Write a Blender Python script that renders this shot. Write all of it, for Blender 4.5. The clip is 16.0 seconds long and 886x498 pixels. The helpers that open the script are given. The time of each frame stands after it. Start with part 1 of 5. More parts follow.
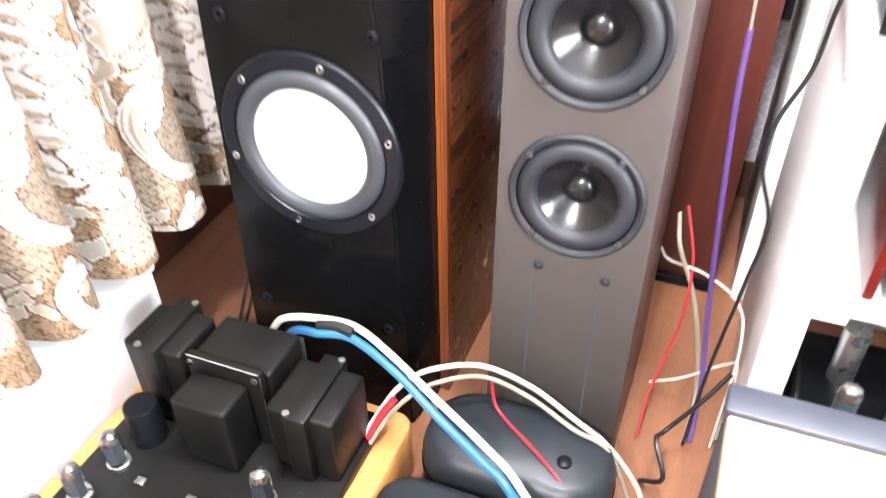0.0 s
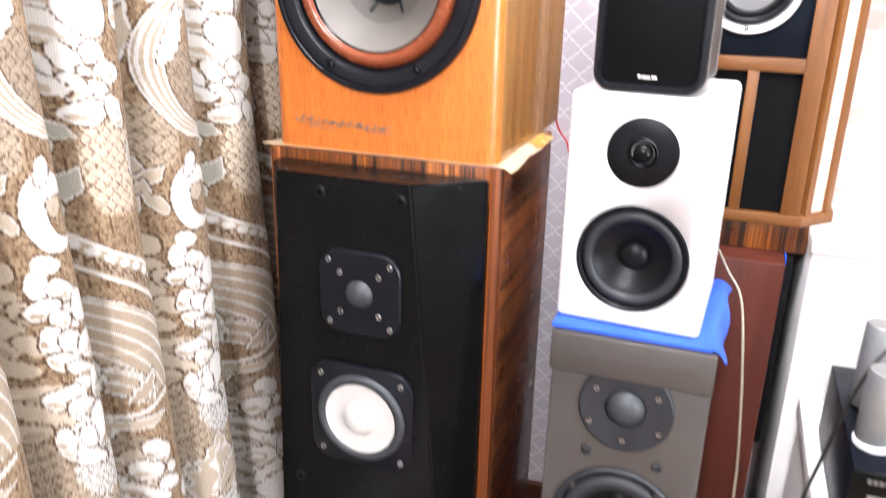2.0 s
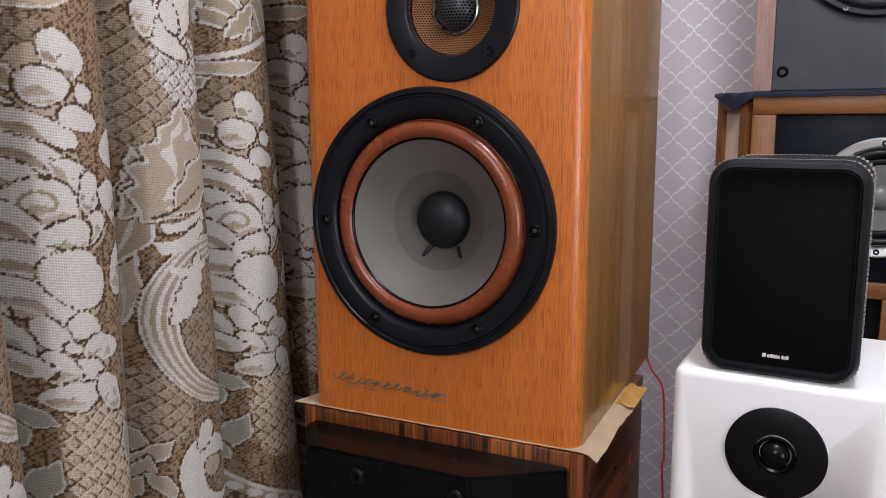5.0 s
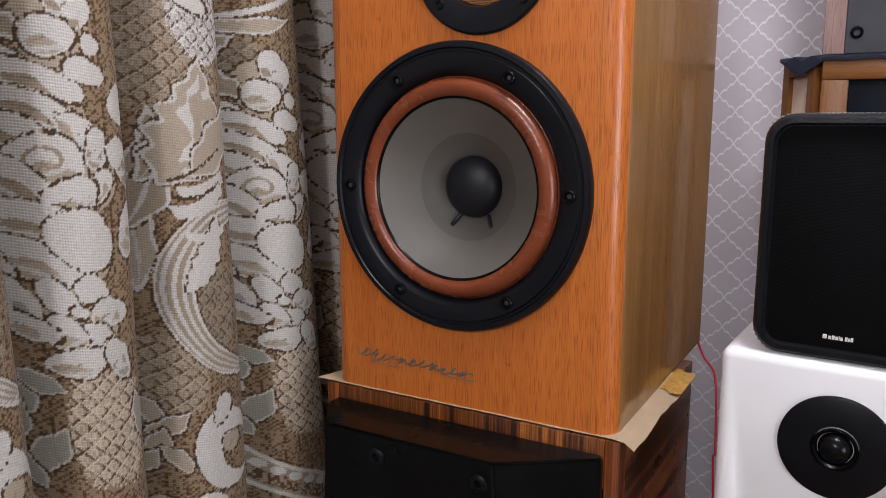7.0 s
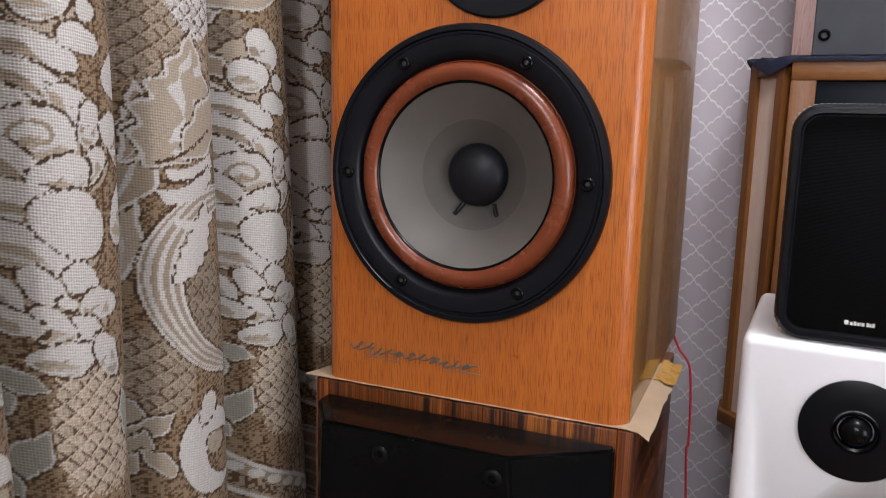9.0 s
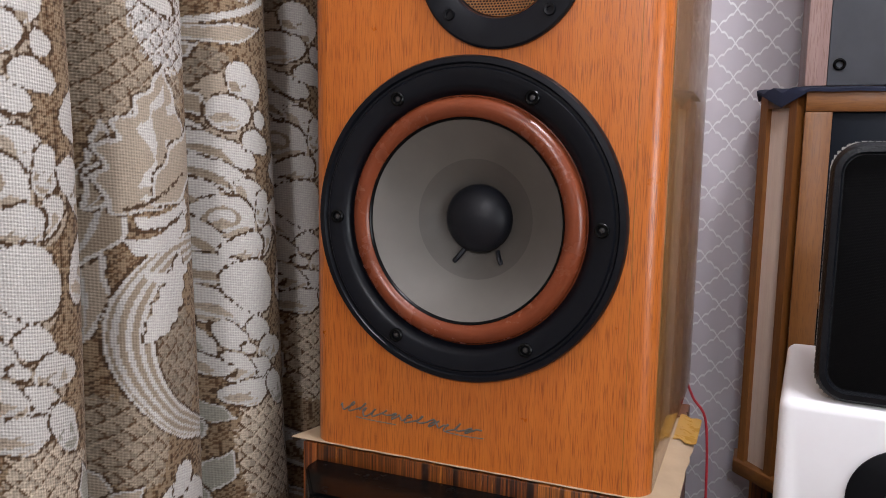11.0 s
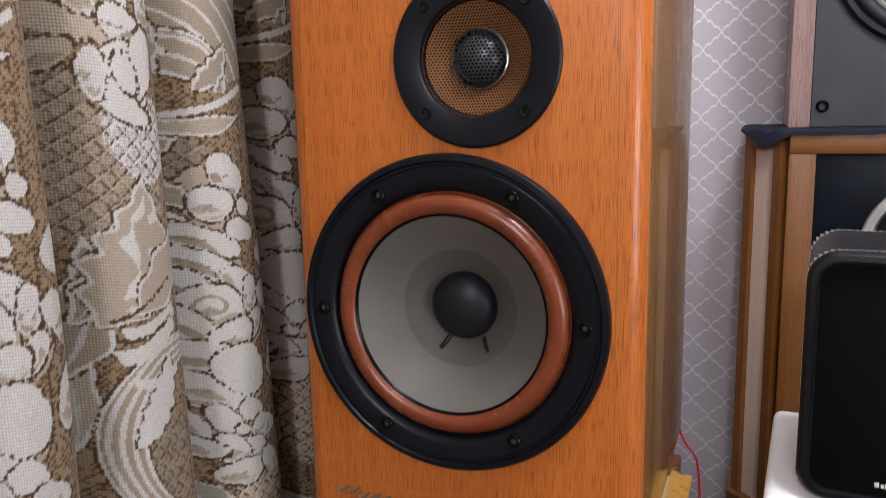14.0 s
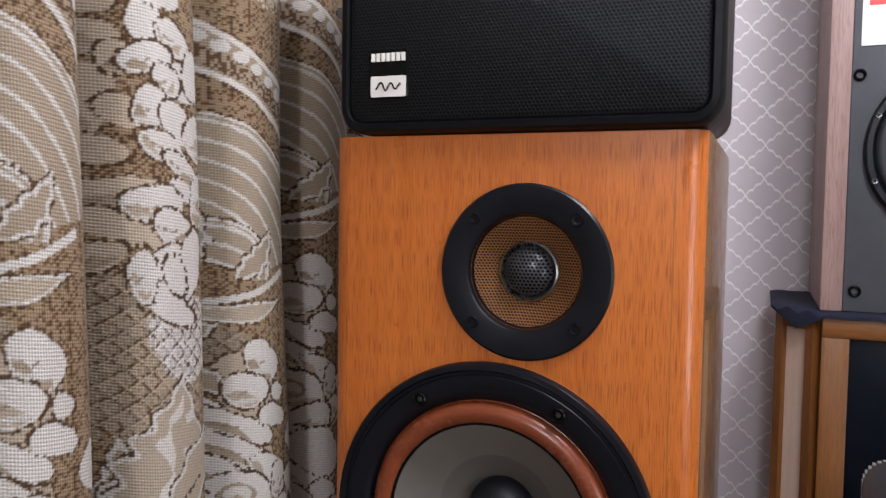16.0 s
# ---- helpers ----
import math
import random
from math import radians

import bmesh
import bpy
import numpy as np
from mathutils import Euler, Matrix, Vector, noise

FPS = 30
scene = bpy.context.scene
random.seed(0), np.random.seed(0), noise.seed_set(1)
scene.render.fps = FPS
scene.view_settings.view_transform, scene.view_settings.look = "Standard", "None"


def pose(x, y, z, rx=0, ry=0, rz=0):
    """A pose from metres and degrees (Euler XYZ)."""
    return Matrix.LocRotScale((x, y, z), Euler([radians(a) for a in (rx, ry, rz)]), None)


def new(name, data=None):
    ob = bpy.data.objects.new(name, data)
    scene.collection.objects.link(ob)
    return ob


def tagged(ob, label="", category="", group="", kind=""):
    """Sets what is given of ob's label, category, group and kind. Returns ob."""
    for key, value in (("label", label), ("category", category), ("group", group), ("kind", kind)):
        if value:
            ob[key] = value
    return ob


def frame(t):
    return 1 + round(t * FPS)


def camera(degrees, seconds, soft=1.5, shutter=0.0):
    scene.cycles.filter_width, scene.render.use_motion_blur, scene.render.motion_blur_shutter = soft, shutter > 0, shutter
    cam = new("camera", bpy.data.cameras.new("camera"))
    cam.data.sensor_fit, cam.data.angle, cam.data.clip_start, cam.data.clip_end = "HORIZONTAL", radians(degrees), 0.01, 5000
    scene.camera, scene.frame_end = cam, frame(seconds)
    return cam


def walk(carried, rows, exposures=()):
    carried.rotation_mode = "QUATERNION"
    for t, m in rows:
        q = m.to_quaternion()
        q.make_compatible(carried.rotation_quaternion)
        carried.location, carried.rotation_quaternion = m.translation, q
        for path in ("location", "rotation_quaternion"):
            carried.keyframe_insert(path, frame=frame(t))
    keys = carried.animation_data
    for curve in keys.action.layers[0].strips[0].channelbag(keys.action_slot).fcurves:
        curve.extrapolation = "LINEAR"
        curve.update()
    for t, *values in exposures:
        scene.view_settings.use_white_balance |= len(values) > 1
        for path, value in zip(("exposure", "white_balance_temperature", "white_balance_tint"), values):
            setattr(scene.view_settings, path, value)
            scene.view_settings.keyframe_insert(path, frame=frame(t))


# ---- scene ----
cam = camera(59.5, 16.0, soft=0.9, shutter=0.4)
METRES, EYE, TURN = 1.44, 1.0, 22.3
ROWS = [
    (0.0, 0.0, 0.0, 0.0, -0.73, -37.85, 0.93),
    (0.5, 0.0241, -0.1173, 0.1099, 1.63, -32.36, 1.19),
    (1.0, 0.0181, -0.1523, 0.1658, 1.55, -29.58, 0.98),
    (1.5, -0.0075, -0.1004, 0.2053, -0.74, -25.54, -0.14),
    (2.0, -0.071, -0.0332, 0.2537, -2.02, -20.12, -0.98),
    (2.5, -0.1014, 0.0, 0.3002, -2.11, -14.91, -0.42),
    (3.0, -0.0905, 0.0447, 0.316, -0.42, -11.64, 0.67),
    (3.5, -0.0789, 0.072, 0.3159, 0.44, -10.23, 0.36),
    (4.0, -0.0753, 0.0869, 0.3166, 1.21, -9.63, 0.18),
    (6.5, -0.0414, 0.1536, 0.2978, 7.05, -9.6, 0.29),
    (7.0, -0.0406, 0.1555, 0.2923, 7.89, -9.98, 0.18),
    (7.5, -0.0639, 0.131, 0.289, 5.86, -9.8, 0.1),
    (8.0, -0.0933, 0.1064, 0.2859, 1.94, -10.4, -0.11),
    (8.5, -0.1043, 0.1229, 0.2863, 1.16, -10.06, -0.19),
    (9.0, -0.1089, 0.1643, 0.2805, 1.1, -9.76, -1.26),
    (9.5, -0.1127, 0.1995, 0.2813, 1.4, -9.29, -2.08),
    (12.0, -0.1153, 0.2132, 0.2903, 0.23, -7.01, 1.14),
    (12.5, -0.1107, 0.2116, 0.2937, 0.5, -9.0, 2.38),
    (13.0, -0.1086, 0.2125, 0.3074, -1.05, -10.64, 1.54),
    (13.5, -0.1101, 0.2157, 0.3302, 0.15, -10.38, 1.81),
    (14.0, -0.1063, 0.22, 0.3609, -0.14, -9.88, 1.33),
    (14.5, -0.1051, 0.2363, 0.3962, -1.45, -9.9, 2.63),
    (15.0, -0.1184, 0.2365, 0.416, -2.26, -6.36, 1.68),
    (15.5, -0.1248, 0.2366, 0.4185, -1.97, -4.24, 0.82),
    (16.0, -0.1317, 0.2309, 0.4279, 0.18, -3.15, -0.81),
]
EXPOSURES = [(0.0, 3.2, 6500, 10), (0.5, 2.95, 6500, 10), (1.0, 2.56, 6500, 10), (1.5, 2.15, 6500, 10), (2.0, 1.98, 6500, 10), (2.5, 0.8, 6500, 10), (3.0, -0.18, 6500, 10), (3.5, 0.02, 6500, 10), (4.0, 0.07, 6500, 10), (7.5, 0.06, 6500, 10), (9.0, 0.14, 6500, 10), (12.0, 0.15, 6500, 10), (13.0, 0.1, 6500, 10), (14.5, 0.12, 6500, 10), (15.0, -0.45, 6500, 10), (15.5, -0.15, 6500, 10), (16.0, -0.06, 6500, 10)]
walk(cam, [(t, pose(0, 0, EYE, 0, 0, TURN) @ pose(METRES * x, METRES * y, METRES * z, 90 + pitch, roll, yaw))
           for t, x, y, z, yaw, pitch, roll in ROWS], EXPOSURES)

# ---- light ----
world = bpy.data.worlds.new("world")
scene.world = world
world.use_nodes = True
world.node_tree.nodes["Background"].inputs["Color"].default_value = (0.75, 0.85, 1.0, 1)
world.node_tree.nodes["Background"].inputs["Strength"].default_value = 0.05


def globe_lamp(name, place, radius, watts, colour):
    lamp = bpy.data.lights.new(name, "POINT")
    lamp.shadow_soft_size, lamp.energy, lamp.color = radius, watts, colour
    ob = new(name, lamp)
    ob.matrix_world = place
    return ob


LAMPS = ((-0.05, 0.66, 25), (-0.15, -1.25, 46))
for lamp_x, lamp_y, watts in LAMPS:
    globe_lamp("ceiling_lamp_light", pose(lamp_x, lamp_y, 2.22), 0.11, watts, (0.93, 0.92, 0.99))
# Added fill from the unseen right side, brightens the curtain and white speaker.
fill_lamp = bpy.data.lights.new("side_fill_light", "AREA")
fill_lamp.shape, fill_lamp.size, fill_lamp.size_y, fill_lamp.energy, fill_lamp.color = "RECTANGLE", 1.0, 1.1, 28, (0.90, 0.94, 1.0)
new("side_fill_light", fill_lamp).matrix_world = pose(1.93, -0.6, 1.35, 0, 90, 0)


# ---- materials ----
class Paint:
    """A node material with short ways to add nodes."""

    def __init__(self, name, colour=(0.5, 0.5, 0.5), rough=0.5, metal=0.0, spec=0.5, coat=0.0, sheen=0.0):
        self.mat = bpy.data.materials.new(name)
        self.mat.use_nodes = True
        self.nodes, self.links = self.mat.node_tree.nodes, self.mat.node_tree.links
        self.out = self.nodes["Principled BSDF"]
        self.put(self.out.inputs["Base Color"], colour)
        self.put(self.out.inputs["Roughness"], rough)
        self.put(self.out.inputs["Metallic"], metal)
        self.put(self.out.inputs["Specular IOR Level"], spec)
        self.put(self.out.inputs["Coat Weight"], coat)
        self.put(self.out.inputs["Sheen Weight"], sheen)
        self.where = None

    def put(self, socket, value):
        if isinstance(value, bpy.types.NodeSocket):
            self.links.new(value, socket)
        elif isinstance(value, (tuple, list)) and len(value) == 3 and socket.type == "RGBA":
            socket.default_value = (*value, 1)
        else:
            socket.default_value = value

    def coords(self, scale=(1, 1, 1), turn=(0, 0, 0), kind="Object"):
        tc = self.nodes.new("ShaderNodeTexCoord")
        mp = self.nodes.new("ShaderNodeMapping")
        self.links.new(tc.outputs[kind], mp.inputs["Vector"])
        mp.inputs["Scale"].default_value = scale
        mp.inputs["Rotation"].default_value = [radians(a) for a in turn]
        return mp.outputs["Vector"]

    def noise(self, where, scale=5.0, detail=4.0, rough=0.6, warp=0.0):
        n = self.nodes.new("ShaderNodeTexNoise")
        self.put(n.inputs["Vector"], where)
        n.inputs["Scale"].default_value, n.inputs["Detail"].default_value = scale, detail
        n.inputs["Roughness"].default_value, n.inputs["Distortion"].default_value = rough, warp
        return n.outputs["Fac"]

    def voronoi(self, where, scale, feature="F1", spread=1.0):
        n = self.nodes.new("ShaderNodeTexVoronoi")
        n.feature = feature
        self.put(n.inputs["Vector"], where)
        n.inputs["Scale"].default_value, n.inputs["Randomness"].default_value = scale, spread
        return n.outputs["Distance"]

    def math(self, op, a, b=0.0, c=0.0):
        n = self.nodes.new("ShaderNodeMath")
        n.operation = op
        for socket, value in zip(n.inputs, (a, b, c)):
            self.put(socket, value)
        return n.outputs[0]

    def ramp(self, fac, *stops):
        n = self.nodes.new("ShaderNodeValToRGB")
        self.put(n.inputs["Fac"], fac)
        while len(n.color_ramp.elements) < len(stops):
            n.color_ramp.elements.new(0.5)
        for e, (at, colour) in zip(n.color_ramp.elements, stops):
            e.position = at
            e.color = (*colour, 1) if isinstance(colour, tuple) else (colour, colour, colour, 1)
        return n.outputs["Color"]

    def mix(self, fac, a, b, way="MIX"):
        n = self.nodes.new("ShaderNodeMix")
        n.data_type, n.blend_type = "RGBA", way
        self.put(n.inputs[0], fac)
        self.put(n.inputs[6], a)
        self.put(n.inputs[7], b)
        return n.outputs[2]

    def split(self, where):
        n = self.nodes.new("ShaderNodeSeparateXYZ")
        self.put(n.inputs[0], where)
        return n.outputs

    def random(self):
        return self.nodes.new("ShaderNodeObjectInfo").outputs["Random"]

    def colour(self, value):
        self.put(self.out.inputs["Base Color"], value)
        return self

    def rough(self, value):
        self.put(self.out.inputs["Roughness"], value)
        return self

    def bump(self, height, strength=0.3, depth=0.001):
        n = self.nodes.new("ShaderNodeBump")
        self.put(n.inputs["Height"], height)
        n.inputs["Strength"].default_value, n.inputs["Distance"].default_value = strength, depth
        self.links.new(n.outputs["Normal"], self.out.inputs["Normal"])
        return self


def plain(name, colour, rough=0.5, metal=0.0, spec=0.5, vary=0.12, grain=900.0, lift=0.15, coat=0.0, smear=0.15):
    """Paint, plastic, metal or rubber with faint blotches, smears and fine relief."""
    p = Paint(name, colour, rough, metal, spec, coat)
    at = p.coords()
    big = p.noise(at, 14, 5)
    dark = tuple(c * (1 - vary) for c in colour)
    lite = tuple(min(1, c * (1 + vary)) for c in colour)
    p.colour(p.ramp(big, (0.3, dark), (0.7, lite)))
    p.rough(p.ramp(p.noise(at, 35, 6, 0.7), (0.3, max(0.02, rough - smear * 0.5)), (0.75, min(1.0, rough + smear * 0.5))))
    p.bump(p.noise(at, grain, 2), lift, 0.0004)
    return p.mat


def wood(name, stops, grain="z", fine=70.0, long=1.6, warp=0.6, pores=0.4, rough=0.35, coat=0.0, pore_colour=(0.12, 0.05, 0.02), turn=(0, 0, 0)):
    """Sawn wood or veneer: figure drawn out along one axis, with short dark pores."""
    p = Paint(name, (0.4, 0.2, 0.1), rough, coat=coat)
    scale = {"x": (long, fine, fine), "y": (fine, long, fine), "z": (fine, fine, long)}[grain]
    at = p.coords(scale, turn)
    figure = p.noise(at, 1.0, 6, 0.62, warp)
    wide = p.noise(p.coords(tuple(s * 0.16 for s in scale), turn), 1.0, 3, 0.5, 0.4)
    both = p.math("ADD", p.math("MULTIPLY", figure, 0.62), p.math("MULTIPLY", wide, 0.38))
    base = p.ramp(both, *stops)
    tight = p.coords(tuple(s * (16 if s == fine else 42) for s in scale), turn)
    pore = p.ramp(p.noise(tight, 1.0, 2, 0.5), (0.51, 0.0), (0.64, 1.0))
    p.colour(p.mix(p.math("MULTIPLY", pore, pores), base, pore_colour))
    p.rough(p.ramp(p.noise(p.coords(), 30, 5), (0.3, rough - 0.06), (0.75, rough + 0.1)))
    p.bump(p.math("SUBTRACT", p.math("MULTIPLY", both, 0.3), p.math("MULTIPLY", pore, min(1.0, pores * 2))), 0.12, 0.0006)
    return p.mat


ORANGE = ((0.2, (0.44, 0.110, 0.016)), (0.45, (0.52, 0.141, 0.021)), (0.6, (0.565, 0.162, 0.026)), (0.85, (0.62, 0.198, 0.038)))
M_ORANGE = wood("orange_oak_veneer", ORANGE, "z", 95, 1.0, 0.3, 0.72, 0.32, 0.2, (0.20, 0.040, 0.007))
# Lacquered side: its shade and the wall's reflection are put into a browner colour.
M_ORANGE_SIDE = wood("shaded_lacquered_oak_side", ((0.25, (0.25, 0.12, 0.035)), (0.6, (0.36, 0.18, 0.06)), (0.85, (0.42, 0.22, 0.08))), "z", 45, 1.0, 0.4, 0.3, 0.16, 0.5, (0.2, 0.08, 0.02))
ZEBRA = ((0.40, (0.008, 0.003, 0.002)), (0.45, (0.025, 0.007, 0.003)), (0.475, (0.20, 0.052, 0.008)), (0.49, (0.018, 0.005, 0.003)), (0.525, (0.24, 0.066, 0.010)), (0.545, (0.025, 0.007, 0.003)), (0.59, (0.36, 0.11, 0.016)), (0.66, (0.08, 0.022, 0.006)))
M_ZEBRA = wood("macassar_veneer_upright", ZEBRA, "z", 120, 0.6, 0.15, 0.1, 0.32, 0.1)
M_ZEBRA_EDGE = wood("macassar_veneer_edge", ((0.38, (0.02, 0.005, 0.002)), (0.45, (0.16, 0.038, 0.007)), (0.49, (0.05, 0.012, 0.004)), (0.55, (0.25, 0.065, 0.011)), (0.65, (0.09, 0.022, 0.006))), "z", 240, 0.6, 0.2, 0.1, 0.34, 0.1)
M_ZEBRA_SIDE = wood("macassar_veneer_side", ((0.3, (0.012, 0.005, 0.004)), (0.45, (0.03, 0.01, 0.006)), (0.53, (0.19, 0.06, 0.017)), (0.58, (0.05, 0.016, 0.007)), (0.68, (0.26, 0.085, 0.022))), "y", 80, 0.9, 0.15, 0.1, 0.30, 0.12)
M_MAHOG = wood("mahogany_veneer", ((0.3, (0.055, 0.011, 0.007)), (0.5, (0.085, 0.017, 0.009)), (0.75, (0.12, 0.027, 0.013))), "z", 50, 1.5, 0.5, 0.0, 0.42, 0.04, (0.04, 0.008, 0.004))
M_WINE = wood("dark_wine_veneer", ((0.3, (0.034, 0.011, 0.010)), (0.55, (0.046, 0.014, 0.012)), (0.8, (0.060, 0.020, 0.016))), "z", 50, 1.2, 0.4, 0.0, 0.42, 0.04, (0.02, 0.006, 0.005))
M_WALNUT = wood("walnut_frame", ((0.3, (0.085, 0.030, 0.006)), (0.5, (0.165, 0.060, 0.012)), (0.75, (0.245, 0.100, 0.022))), "z", 55, 1.4, 0.6, 0.4, 0.42, 0.0, (0.08, 0.03, 0.01))
M_WALNUT_X = wood("walnut_rail", ((0.3, (0.085, 0.030, 0.006)), (0.5, (0.165, 0.060, 0.012)), (0.75, (0.245, 0.100, 0.022))), "x", 55, 1.4, 0.6, 0.4, 0.42, 0.0, (0.08, 0.03, 0.01))
M_ROSY = wood("worn_rosewood_edge", ((0.3, (0.20, 0.12, 0.105)), (0.55, (0.32, 0.21, 0.19)), (0.8, (0.40, 0.29, 0.26))), "z", 70, 1.4, 0.4, 0.4, 0.5)
M_PINE = wood("honey_pine", ((0.3, (0.42, 0.18, 0.05)), (0.6, (0.56, 0.27, 0.085)), (0.85, (0.64, 0.35, 0.13))), "y", 40, 1.2, 0.5, 0.2, 0.4)
M_MAPLE = wood("pale_maple_board", ((0.3, (0.60, 0.40, 0.20)), (0.6, (0.70, 0.50, 0.28)), (0.85, (0.76, 0.58, 0.36))), "x", 30, 1.5, 0.5, 0.12, 0.45)
M_FLOOR = wood("brown_floor_board", ((0.3, (0.16, 0.065, 0.03)), (0.55, (0.25, 0.11, 0.055)), (0.8, (0.32, 0.15, 0.08))), "y", 25, 1.0, 0.6, 0.3, 0.35, 0.1)
M_BASEBOARD = wood("dark_baseboard", ((0.3, (0.05, 0.018, 0.01)), (0.8, (0.10, 0.035, 0.02))), "y", 40, 1.0, 0.4, 0.2, 0.35)

M_BLACK_GLOSS = plain("black_lacquer", (0.0030, 0.0032, 0.0034), 0.24, spec=0.16, vary=0.2, grain=300, lift=0.02)
M_BLACK_SATIN = plain("black_satin_plastic", (0.004, 0.0045, 0.006), 0.38, spec=0.18)
M_BLACK_FLANGE = plain("black_cast_flange", (0.004, 0.005, 0.008), 0.36, spec=0.26, grain=1500, lift=0.1)
M_BLACK_PAINT = plain("black_crackle_paint", (0.004, 0.006, 0.010), 0.38, spec=0.08, vary=0.3, grain=700, lift=0.35)


def scuffed():
    p = Paint("scuffed_black_paint", (0.005, 0.005, 0.005), 0.4, spec=0.2)
    at = p.coords()
    worn = p.ramp(p.math("ADD", p.math("MULTIPLY", p.noise(at, 90, 5, 0.7), 0.6), p.math("MULTIPLY", p.noise(at, 14, 3), 0.4)), (0.62, 0.0), (0.70, 1.0))
    p.colour(p.mix(worn, p.ramp(p.noise(at, 20, 4), (0.3, (0.004, 0.004, 0.004)), (0.7, (0.008, 0.008, 0.007))), (0.10, 0.095, 0.085)))
    p.bump(p.noise(at, 500, 3), 0.3, 0.0005)
    return p.mat


M_SCUFFED = scuffed()
M_RUBBER = plain("black_rubber", (0.013, 0.015, 0.019), 0.55, lift=0.1)
M_GREY_RUBBER = plain("grey_rubber", (0.032, 0.036, 0.041), 0.5, lift=0.1)
M_CHARCOAL = plain("charcoal_baffle", (0.052, 0.057, 0.067), 0.6, vary=0.15, grain=1200, lift=0.3)
M_SURROUND = plain("tan_foam_surround", (0.18, 0.042, 0.016), 0.26, vary=0.18, grain=1600, lift=0.2)
M_CONE = plain("grey_paper_cone", (0.122, 0.111, 0.097), 0.62, vary=0.08, grain=1800, lift=0.25)
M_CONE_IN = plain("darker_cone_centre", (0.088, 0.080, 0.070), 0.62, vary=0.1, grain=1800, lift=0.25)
M_CAP = plain("black_dust_cap", (0.007, 0.008, 0.012), 0.45, spec=0.35, grain=1500, lift=0.2)
M_POLY = plain("glossy_black_cone", (0.008, 0.008, 0.009), 0.24, vary=0.2, lift=0.03)
M_SILVER_CONE = plain("silver_cone", (0.62, 0.62, 0.60), 0.42, 0.25, vary=0.06)
M_GREYCONE = plain("pale_grey_cone", (0.13, 0.13, 0.13), 0.45, 0.2, vary=0.1)
M_CREAM_CONE = plain("cream_ribbed_cone", (0.24, 0.25, 0.22), 0.6, vary=0.1)
M_BRIGHT_RING = plain("satin_chrome_ring", (0.80, 0.81, 0.82), 0.34, 0.9, vary=0.05, lift=0.02)
M_STEEL = plain("brushed_steel", (0.55, 0.56, 0.56), 0.3, 1.0, vary=0.08)
M_DULL_STEEL = plain("dull_brushed_steel", (0.30, 0.31, 0.31), 0.48, 0.7, vary=0.1)
M_SCREW = plain("dark_screw_steel", (0.16, 0.16, 0.17), 0.3, 0.9)
M_GREY_BAFFLE = plain("taupe_grey_baffle", (0.052, 0.046, 0.042), 0.45, vary=0.06, grain=1400, lift=0.2)
M_WHITE_PAINT = plain("white_satin_paint", (0.86, 0.86, 0.88), 0.4, vary=0.02, grain=800, lift=0.05)
M_WHITE_SHELF = plain("white_shelf_paint", (0.80, 0.79, 0.77), 0.45, vary=0.04)
M_WHITE_WALL = plain("white_wall_paint", (0.76, 0.75, 0.73), 0.85, vary=0.03, grain=300, lift=0.2)
# For the unseen walls: darkened to cut bounce light and reflections in black fronts.
M_DIM_WALL = plain("dimmed_unseen_wall", (0.30, 0.28, 0.26), 0.9, vary=0.05, grain=300, lift=0.2)
M_CEILING = plain("ceiling_paint", (0.62, 0.62, 0.62), 0.9, vary=0.03, grain=300, lift=0.2)
M_BLUE_CLOTH = plain("bright_blue_cloth", (0.02, 0.09, 0.62), 0.85, vary=0.15, grain=1500, lift=0.6)
M_NAVY = plain("navy_cloth", (0.005, 0.008, 0.026), 0.9, vary=0.3, grain=1500, lift=0.7)
M_CREAM_PANEL = wood("cream_grille_panel", ((0.3, (0.56, 0.43, 0.34)), (0.6, (0.63, 0.50, 0.40)), (0.85, (0.68, 0.56, 0.46))), "z", 120, 1.0, 0.3, 0.1, 0.6)
M_PAPER = plain("brown_kraft_paper", (0.46, 0.34, 0.22), 0.75, vary=0.15, grain=400, lift=0.4)
M_TAPE = plain("yellowed_tape", (0.50, 0.27, 0.05), 0.3, vary=0.15, lift=0.2)
M_LABEL = plain("white_paper_label", (0.78, 0.76, 0.72), 0.6, vary=0.03)
M_RED_LABEL = plain("red_print", (0.65, 0.06, 0.06), 0.6)
M_INK = plain("grey_ink", (0.11, 0.105, 0.10), 0.5)
M_STITCH = plain("pale_thread", (0.34, 0.33, 0.31), 0.8)
M_NAVY_STRIP = plain("dark_blue_grey_plastic", (0.035, 0.040, 0.055), 0.45)
M_GREY_METAL = plain("grey_enclosure", (0.10, 0.11, 0.125), 0.4, 0.2)
M_LACQUER_RED = plain("red_lacquer", (0.11, 0.010, 0.007), 0.2, coat=0.3, vary=0.2)
M_COPPER = plain("copper_band", (0.30, 0.10, 0.045), 0.35, 0.7)
M_SMOKE = plain("smoked_glass_bulb", (0.028, 0.034, 0.042), 0.06, vary=0.3, lift=0.0, coat=0.8, smear=0.04)
M_VALVE = plain("silvered_valve_top", (0.45, 0.43, 0.41), 0.14, 0.85, vary=0.1, lift=0.0)
M_CASE = plain("dark_case_plastic", (0.016, 0.020, 0.024), 0.42, spec=0.4, vary=0.2, lift=0.3)
M_GREEN = plain("green_plastic", (0.02, 0.16, 0.035), 0.4)


def glass(name, tint):
    p = Paint(name, tint, 0.03)
    p.put(p.out.inputs["Transmission Weight"], 1.0)
    p.put(p.out.inputs["IOR"], 1.45)
    return p.mat


M_GLASS = glass("valve_glass", (0.85, 0.88, 0.9))


